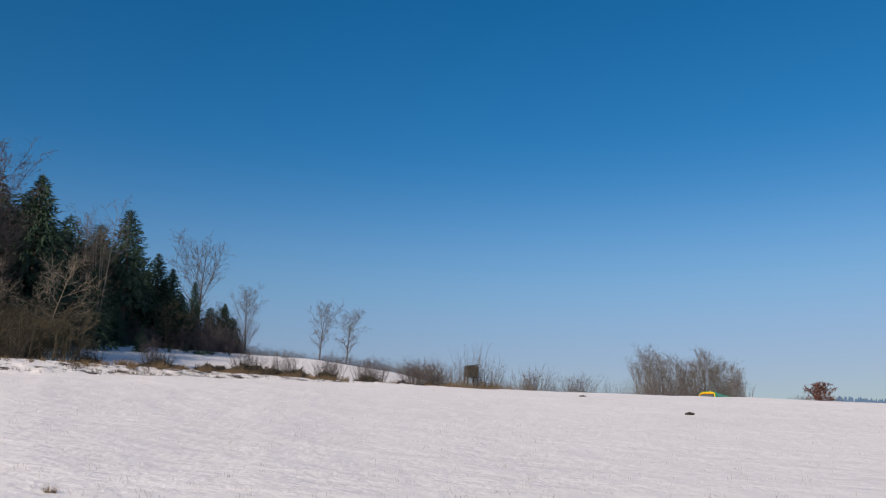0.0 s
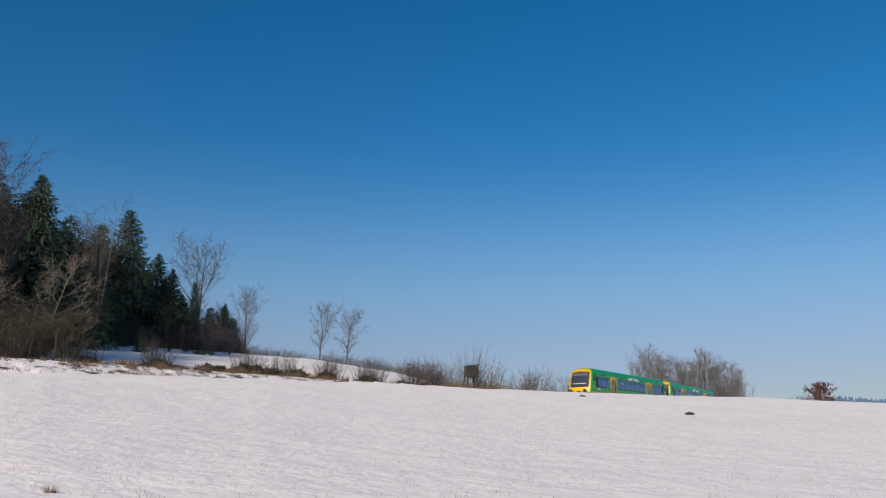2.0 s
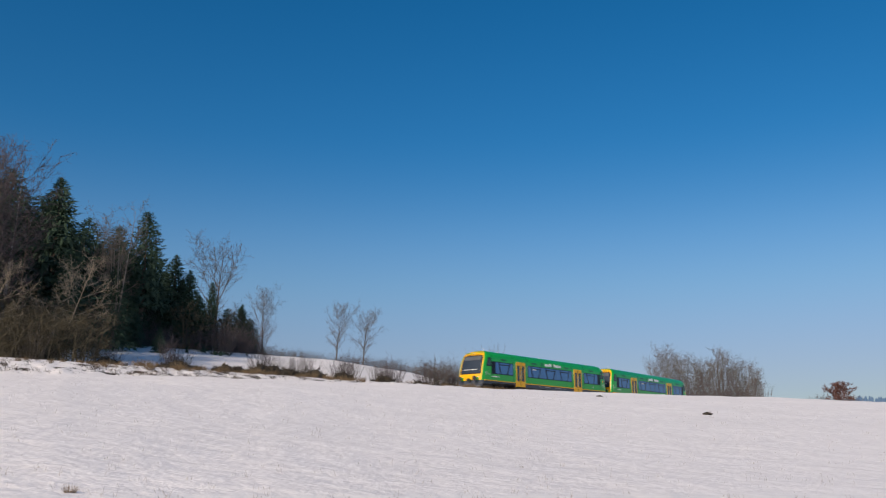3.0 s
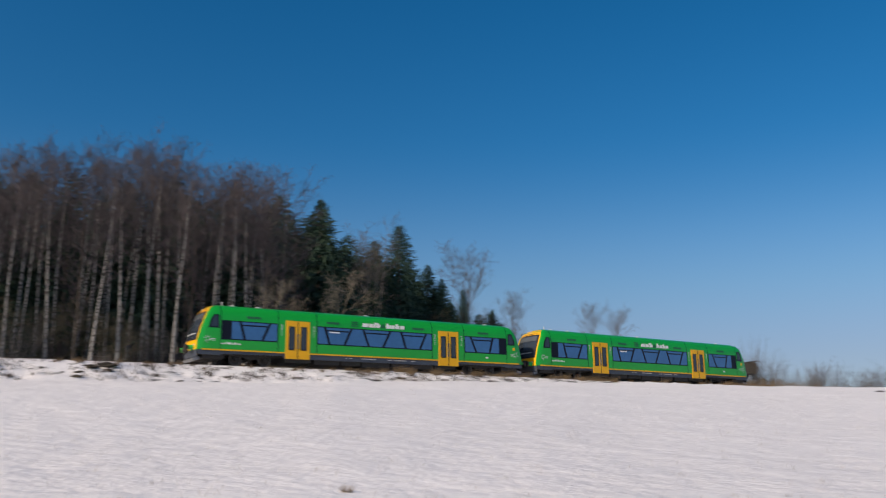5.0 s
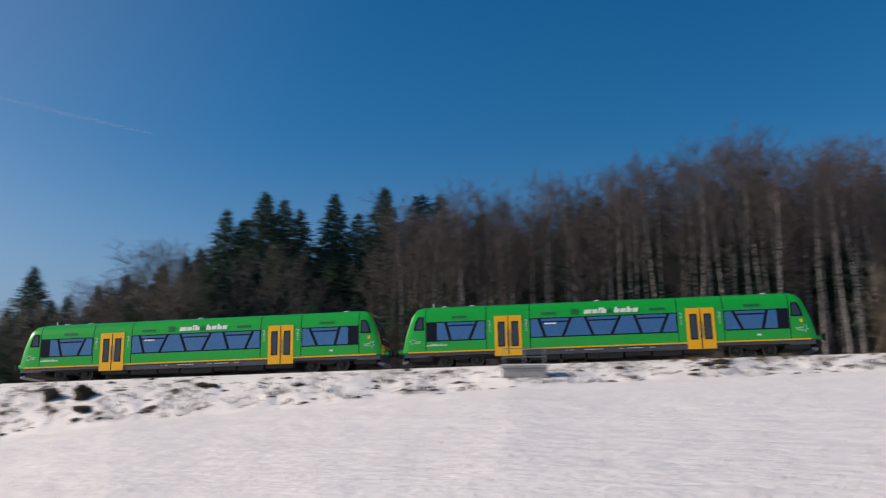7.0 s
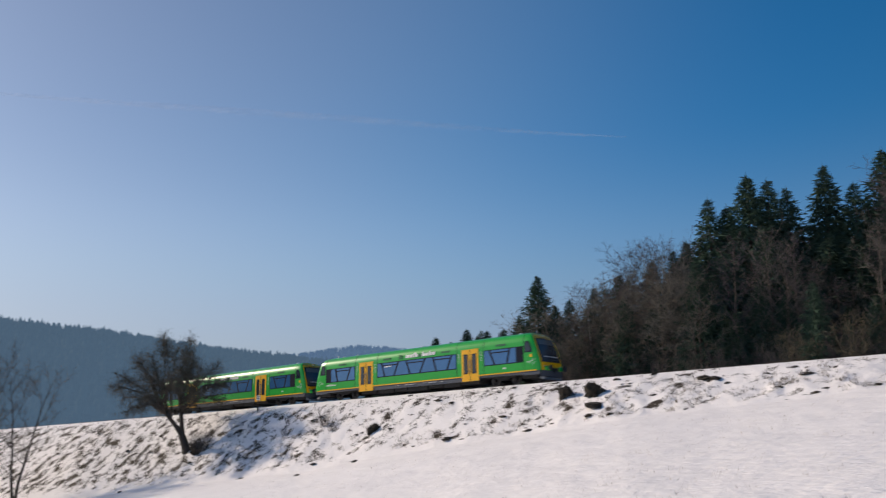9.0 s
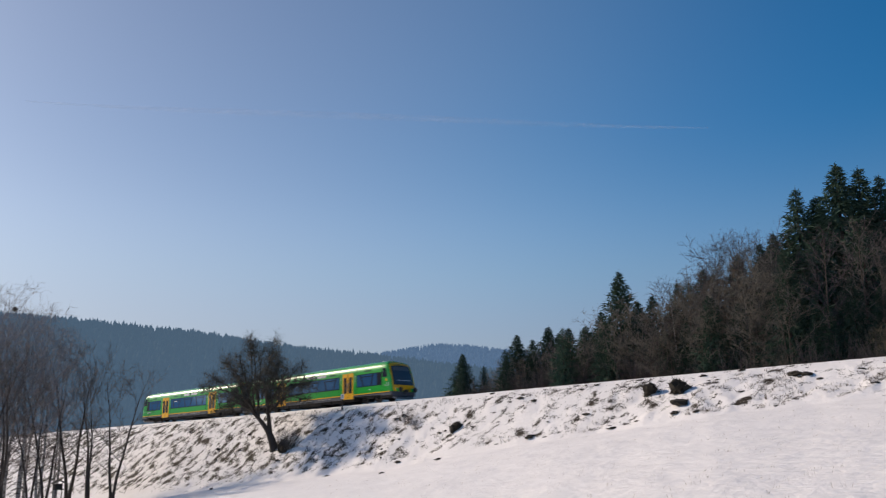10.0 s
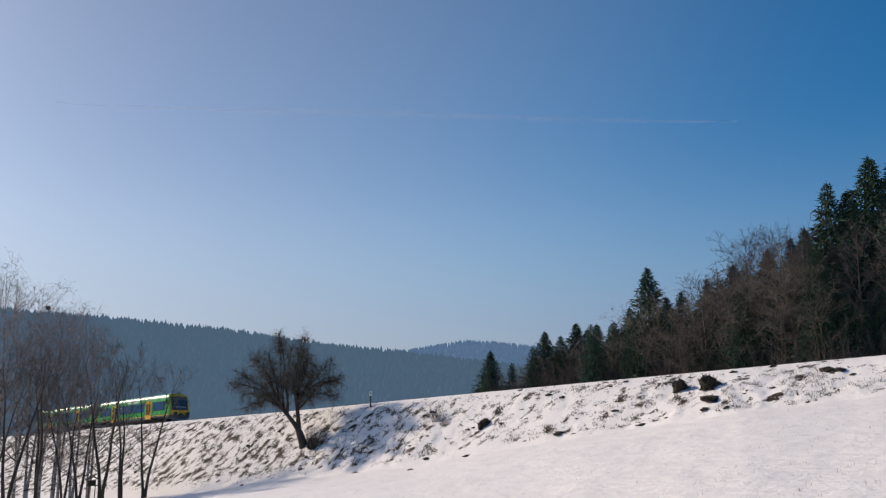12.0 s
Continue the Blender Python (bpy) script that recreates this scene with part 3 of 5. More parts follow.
def make_car():
    car = thing("railcar", "green diesel railcar with yellow doors and end panels", "railcar", "coupled railcars")
    b = Build()
    shell(b)
    part("body", b, GREEN, car, "bright green body shell", True)
    for side in (-1, 1):
        b = Build()
        b.prism([(-12.0, 0.56), (-10.6, 0.56), (-10.5, 0.64), (-6.6, 0.68), (-6.5, 0.5), (6.5, 0.5), (6.6, 0.68), (10.5, 0.64), (10.6, 0.56), (12.0, 0.56), (11.98, 0.84), (-11.98, 0.84)], side * (HALF - 0.04), side * (HALF - 0.14))
        part("skirt", b, SLATE, car, "slate grey skirt")
        side_panel("stripe", rect(-11.75, 11.75, 0.83, 0.91), side, 0.0, 0.06, YELLOW, car, "yellow waist stripe")
        for x in (-5.645, 5.645):
            make_door(side, x, car)
        for end in (-1, 1):
            window_band(side, end * 10.62, end * 7.02, [(0.33, 0.41), (0.86, 0.73)], 0.17, car)
            o = [(end * 10.74, 2.2), (end * 11.42, 2.2), (end * 11.3, 2.7), (end * 11.12, 3.02), (end * 10.8, 3.02)]
            w = side_panel("cab_window", o, side, 0.0, 0.12, BLACK, car)
            o = [(end * 10.82, 2.28), (end * 11.3, 2.28), (end * 11.2, 2.67), (end * 11.06, 2.95), (end * 10.87, 2.95)]
            side_panel("pane", o, side, 0.008, 0.04, CAB_GLASS, w)
            side_panel("vent", rect(end * 8.6 - 0.45, end * 8.6 + 0.45, 2.88, 3.02), side, 0.004, 0.08, DARK_GREEN, car)
        for x in (-3.2, 3.2):
            side_panel("vent", rect(x - 0.45, x + 0.45, 2.88, 3.02), side, 0.004, 0.08, DARK_GREEN, car)
        window_band(side, 4.3, -4.3, [(0.062, 0.098), (0.282, 0.225), (0.383, 0.43), (0.62, 0.557), (0.718, 0.758), (0.945, 0.889)], 0.0, car)
        wordmark(side, car)
    for x in (-10.66, -6.96, -4.33, 4.33, 6.96, 10.66):
        b = Build()
        ring = [(y * 1.003, z + 0.004) for y, z in PROFILE] + [(-y * 1.003, z + 0.004) for y, z in reversed(PROFILE)]
        for y, z in ring:
            b.v += [(x - 0.02, y, z), (x + 0.02, y, z)]
        b.f += [(2 * q, 2 * q + 1, 2 * q + 3, 2 * q + 2) for q in range(len(ring) - 1)]
        part("seam", b, BLACK, car)
    for end in (-1, 1):
        make_end(end, car)
        make_bogie(end * 8.55, car)
    b = Build()
    b.box(-10.4, 10.4, -1.15, 1.15, 0.62, 0.9)
    part("underframe", b, IRON, car)
    for x0, x1, z in ((-4.5, -2.8, 0.22), (-2.7, -1.2, 0.27), (-1.1, 1.0, 0.18), (1.1, 2.5, 0.25), (2.6, 4.4, 0.22), (4.6, 6.4, 0.3), (-6.4, -4.6, 0.3), (-11.7, -10.3, 0.36), (10.3, 11.7, 0.36)):
        b = Build()
        b.box(x0, x1, -1.25, 1.25, z, 0.64, 0.03)
        part("equipment_box", b, IRON, car)
    for x in (-9.6, 0.2, 9.6, 7.9):
        b = Build()
        b.tube([(x, 0.2, 3.7), (x, 0.2, 3.8), (x, 0.2, 3.84)], [0.22, 0.2, 0.1], 10)
        part("roof_pod", b, GREYPOD, car, "light grey roof pod")
    b = Build()
    b.tube([(10.3, 0.3, 3.62), (10.32, 0.3, 4.0)], [0.05, 0.035], 6)
    part("aerial", b, GREYPOD, car)
    b = Build()
    b.box(-9.8, 9.8, -1.2, 1.2, 1.0, 1.15)
    part("cabin_floor", b, SLATE, car)
    return car


lead_car = make_car()
rear_car = copy_thing(lead_car, Matrix.Identity(4))


def car_pose(s):
    """A car whose middle is at s, on its two bogies; it runs towards lower s."""
    f, r = on_line(s - 8.55), on_line(s + 8.55)
    d = (f - r).normalized()
    y = Vector((0, 0, 1)).cross(d).normalized()
    z = d.cross(y)
    m = Matrix((d, y, z)).transposed().to_4x4()
    m.translation = (f + r) / 2
    return m


# ---- plants ----
def rand_dir(rng, up=0.0):
    a, z = rng.uniform(0, 2 * math.pi), rng.uniform(-1, 1)
    q = math.sqrt(1 - z * z)
    return Vector((math.cos(a) * q, math.sin(a) * q, z + up)).normalized()


def bent(rng, p, d, length, parts, wander, pull):
    """A wandering line from p along d, pulled up or down."""
    pts = [p.copy()]
    for i in range(parts):
        d = (d + rand_dir(rng) * wander + Vector((0, 0, pull))).normalized()
        p = p + d * (length / parts)
        pts.append(p.copy())
    return pts


def along(pts, q):
    q = min(max(q, 0), 0.999) * (len(pts) - 1)
    i = int(q)
    return pts[i].lerp(pts[i + 1], q - i), (pts[i + 1] - pts[i]).normalized()


def twig_spray(c, rng, p, d, length, fat, droop, bits):
    """A twig with a few finer side twigs."""
    tip = p + d * length
    c.spike(p, tip, fat)
    for _ in range(bits):
        q = p.lerp(tip, rng.uniform(0.15, 0.9))
        e = (d + rand_dir(rng) * 0.85 + Vector((0, 0, 0.1 - droop))).normalized()
        c.spike(q, q + e * length * rng.uniform(0.35, 0.7), fat * 0.75)


def bare_tree(seed, h, r, base, width, limbs, dense=1.0, rise=1.0, droop=0.0, wander=0.16, trunk_wander=0.05, fat=0.01, twig=0.6, stems=1, fan=0.2, widest=0.45, lean=0.0, bits=2, leaf=1.0):
    """Trunk and crown of a leafless tree: stems, limbs that fill an oval outline, branches and fine twigs."""
    rng = random.Random(seed)
    t, c = Build(), Build()
    for n in range(stems):
        a0 = 2 * math.pi * (n + rng.random() * 0.6) / stems
        tilt = fan * rng.uniform(0.5, 1.1) if stems > 1 else 0.05
        sh = h * (rng.uniform(0.78, 1.0) if n else 1.0)
        d0 = Vector((math.cos(a0) * tilt + lean, math.sin(a0) * tilt, 1)).normalized()
        trunk = bent(rng, Vector((0, 0, -0.3)) + Vector((d0.x, d0.y, 0)) * r, d0, sh * (0.97 + 0.5 * lean * lean), 9, trunk_wander, 0.05)
        r0 = r / math.sqrt(stems)
        t.tube(trunk, [r0 * (1.35 if i == 0 else 1 - 0.93 * i / 9) for i in range(10)], 7)
        count = max(4, limbs // stems)
        for i in range(count):
            v = (i + rng.random()) / count
            q = base + (0.985 - base) * v
            p, _ = along(trunk, q)
            a = a0 + i * 2.4 + rng.uniform(-.6, .6)
            up = rise * rng.uniform(0.6, 1.4) * (0.7 + 0.9 * v)
            out = 0.45 + 0.55 * math.sin(math.pi / 2 * v / widest) if v < widest else max(0.12, math.cos(math.pi / 2 * (v - widest) / (1 - widest)) ** 0.7)
            length = width * h * out * math.sqrt(1 + up * up) * rng.uniform(0.7, 1.1)
            d = Vector((math.cos(a), math.sin(a), up)).normalized()
            length = max(0.4, min(length, (sh * 1.01 - p.z) / max(d.z, 0.2)))
            limb = bent(rng, p, d, length, 5, wander, 0.05 - droop * 0.22)
            lr = max(fat * 1.6, r0 * (1 - 0.9 * q) * 0.45)
            c.tube(limb, [lr * (1 - 0.85 * j / 5) for j in range(6)], 4, False)
            for j in range(max(3, int((1.5 + length * 1.9) * dense))):
                f = rng.uniform(0.12, 1)
                p2, d2 = along(limb, f)
                sub_len = max(0.3, length * rng.uniform(0.22, 0.48) * (1.15 - 0.6 * f))
                sub = bent(rng, p2, (d2 + rand_dir(rng, 0.1) * 0.95).normalized(), sub_len, 3, wander * 1.3, 0.04 - droop * 0.4)
                c.tube(sub, [max(fat, lr * 0.36), max(fat * 0.9, lr * 0.24), fat * 0.8, fat * 0.4], 3, False)
                for k in range(max(2, int((1.5 + sub_len * 2.6) * dense))):
                    p4, d4 = along(sub, rng.uniform(0.1, 1))
                    d5 = (d4 * 0.8 + rand_dir(rng) * 0.9 + Vector((0, 0, 0.15 - droop))).normalized()
                    twig_spray(c, rng, p4, d5, twig * rng.uniform(0.5, 1.2), fat * 0.85 * leaf, droop, bits)
    return t, c


def spruce(seed, h, width, branches=240, sprays=14, skirt=0.05, gaps=0.0, size=1.0, taper=0.8):
    """A conifer: drooping boughs all the way up a mast, each a frond of short hanging sprays."""
    rng = random.Random(seed)
    t, c = Build(), Build()
    t.tube([(0, 0, -0.3), (0, 0, h * 0.5), (0, 0, h * 0.99)], [h * 0.014, h * 0.009, 0.02], 7)
    for i in range(branches):
        q = skirt + (0.985 - skirt) * ((i + rng.random()) / branches) ** 0.92
        if rng.random() < gaps:
            continue
        a = i * 2.39996 + rng.uniform(-.5, .5)
        L = width * (1 - q) ** taper * rng.uniform(0.72, 1.1) + 0.1
        out = Vector((math.cos(a), math.sin(a), 0))
        side = Vector((-out.y, out.x, 0))
        slope = -0.62 + 1.0 * q + rng.uniform(-.12, .12)
        n = max(4, int(sprays * (0.35 + 0.65 * L / width)))
        for j in range(n):
            f = ((j + rng.random()) / n) ** 0.62
            lat = rng.uniform(-1, 1)
            w = 0.34 * L * (1 - 0.65 * f) + 0.06
            p = out * L * f + side * lat * w + Vector((0, 0, q * h + L * (slope * f + 0.2 * f * f) - rng.random() * 0.25))
            d = (out * rng.uniform(0.2, 0.9) + side * lat * 0.8 + Vector((0, 0, rng.uniform(-1.1, 0.1) + 0.5 * q))).normalized()
            s = min(size * rng.uniform(0.38, 0.8) * (1.0 - 0.5 * q), 0.16 + 0.5 * L)
            c.spike(p, p + d * s, s * rng.uniform(0.11, 0.18))
        for j in range(3):
            f = rng.uniform(0.05, 0.62)
            lat = rng.uniform(-1, 1)
            p = out * L * f + side * lat * L * 0.35 + Vector((0, 0, q * h + L * slope * f))
            d = (out * rng.uniform(0.1, 0.5) + side * lat * 0.3 + Vector((0, 0, -1))).normalized()
            s = 0.1 + 0.28 * L
            c.spike(p, p + d * s, s * 0.26)
    for i in range(14):
        p = Vector((0, 0, h * (0.93 + 0.055 * i / 14)))
        c.spike(p, p + Vector((math.cos(i * 2.4) * 0.5, math.sin(i * 2.4) * 0.5, 0.3)) * size * 0.55 * (1.1 - i / 14), 0.04)
    c.spike(Vector((0, 0, h * 0.96)), Vector((0, 0, h * 1.01)), 0.04)
    return t, c


def shrub(seed, h, stems, spread, twigs, twig_len, fat=0.012, upright=1.0, bend=0.16):
    """Many fine stems of uneven height from one foot, each with side twigs."""
    rng = random.Random(seed)
    t, c = Build(), Build()
    for i in range(stems):
        a = rng.uniform(0, 6.28)
        tilt = spread / h * math.sqrt(rng.random()) * 1.3
        p = Vector((math.cos(a), math.sin(a), 0)) * rng.uniform(0, spread * 0.45) - Vector((0, 0, 0.2))
        d = Vector((math.cos(a) * tilt, math.sin(a) * tilt, upright))
        stem = bent(rng, p, d.normalized(), h * rng.uniform(0.4, 1.05), 3, bend, 0.04 - 0.4 * (bend - 0.16))
        t.tube(stem, [fat * 1.7, fat * 1.3, fat * 0.9, fat * 0.3], 3, False)
        for k in range(twigs):
            p4, d4 = along(stem, rng.uniform(0.2, 1))
            d5 = (d4 * 1.0 + rand_dir(rng, 0.15) * 0.8).normalized()
            twig_spray(c, rng, p4, d5, twig_len * rng.uniform(0.4, 1.3), fat * 0.62, 0.0, 1)
    return t, c


def tussock(seed, r, h, detail, bits, bit_len=0.12):
    """A broken heap of dark sod with short dead stalks and leaves sticking out of it."""
    rng = random.Random(seed)
    t, c = Build(), Build()
    bm = bmesh.new()
    bmesh.ops.create_icosphere(bm, subdivisions=detail, radius=1)
    shift = Vector((seed * 0.37, seed * 0.61, 0))
    for w in bm.verts:
        k = 0.9 + 0.6 * noise.noise(w.co * 1.4 + shift) + 0.55 * noise.noise(w.co * 2.7 - shift) + 0.25 * noise.noise(w.co * 6 + shift)
        k = min(max(k, 0.45), 1.5)
        w.co = Vector((w.co.x * r * k, w.co.y * r * k, w.co.z * h * 0.6 * k + h * 0.08))
    spots = [w.co.copy() for w in bm.verts]
    t.take(bm)
    for i in range(bits):
        p = rng.choice(spots)
        d = (p.normalized() * 0.7 + rand_dir(rng, 0.3)).normalized()
        c.spike(p - d * 0.03, p + d * bit_len * rng.uniform(0.4, 1.6), 0.02)
    return t, c


def apple_tree(seed):
    """Old apple tree: a leaning trunk that forks low, bowed limbs under a round crown of fine hanging twigs; it leans to its own +x."""
    rng = random.Random(seed)
    t, c = Build(), Build()
    foot = bent(rng, Vector((-0.1, 0, -0.4)), Vector((0.3, 0, 1)), 1.9, 3, 0.06, 0.0)
    t.tube(foot, [0.56, 0.42, 0.38, 0.35], 9)
    stem_a = bent(rng, foot[-1], Vector((0.5, 0.1, 1)).normalized(), 3.4, 5, 0.12, 0.02)
    stem_b = bent(rng, foot[-1], Vector((0.02, -0.1, 1)).normalized(), 3.6, 5, 0.1, 0.0)
    for stem in (stem_a, stem_b):
        t.tube(stem, [0.26, 0.24, 0.21, 0.19, 0.17, 0.14], 7)
    centre = Vector((1.7, 0, 6.7))
    limbs = []
    for i in range(27):
        z = -0.7 + 1.66 * (i + 0.5) / 27
        a = i * 2.4 + rng.uniform(-.3, .3)
        q = math.sqrt(max(0, 1 - z * z))
        q *= 0.6 if z > 0.55 else 1.0
        goal = centre + Vector((math.cos(a) * q * 5.7, math.sin(a) * q * 4.4, z * 4.9)) * rng.uniform(0.78, 1.02)
        stem = stem_a if goal.x > 1.3 else stem_b
        start, _ = along(stem, rng.uniform(0.55, 1.0))
        bow = start.lerp(goal, 0.5) + Vector((0, 0, 1.0 - 0.7 * z)) + rand_dir(rng) * 0.45
        limb = []
        for k in range(7):
            f = k / 6
            limb.append(start.lerp(bow, f).lerp(bow.lerp(goal, f), f) + rand_dir(rng) * (0.16 if 0 < k < 6 else 0.0))
        r = 0.13 if i % 3 == 0 else 0.09
        t.tube(limb, [r * (1 - 0.135 * k) for k in range(7)], 5, False)
        limbs.append(limb)
    for limb in limbs:
        for i in range(34):
            f = rng.uniform(0.25, 1) ** 0.75
            p, d = along(limb, f)
            branch = bent(rng, p, (d * 0.5 + rand_dir(rng, 0.1)).normalized(), rng.uniform(0.6, 1.8) * (1.2 - 0.5 * f), 4, 0.3, -0.06)
            t.tube(branch, [0.032, 0.026, 0.02, 0.014, 0.008], 3, False)
            for k in range(9):
                p4, d4 = along(branch, rng.uniform(0.1, 1))
                d5 = (d4 * 0.5 + rand_dir(rng) + Vector((0, 0, -0.1))).normalized()
                twig_spray(c, rng, p4, d5, rng.uniform(0.35, 1.1), 0.0115, 0.15, 2)
    return t, c


STORE = {}


def plant(kind, place, size=1.0, turn=0.0, label="", squash=1.0, lean=None):
    """Puts down a plant of a kind: the first one is built, the rest are copies of it."""
    name, build, mats, parts, text, category, group = KINDS[kind]
    m = Matrix.Translation(place) @ (lean or Matrix.Identity(4)) @ pose(0, 0, 0, 0, 0, turn) @ Matrix.Diagonal((size * squash, size * squash, size, 1))
    if kind not in STORE:
        t, c = build()
        ob = thing(name, text, category, group)
        low, high = part(parts[0], t, mats[0], ob), part(parts[1], c, mats[1], ob)
        if parts is not TC:
            tagged(high, kind="stuff")
        if parts is SC:
            tagged(low, kind="stuff")
        STORE[kind] = ob
        ob.matrix_basis = m
    else:
        src = STORE[kind]
        ob = copy_thing(src, Matrix.Identity(4))
        ob.matrix_basis = m
    if label:
        tagged(ob, label)
    return ob


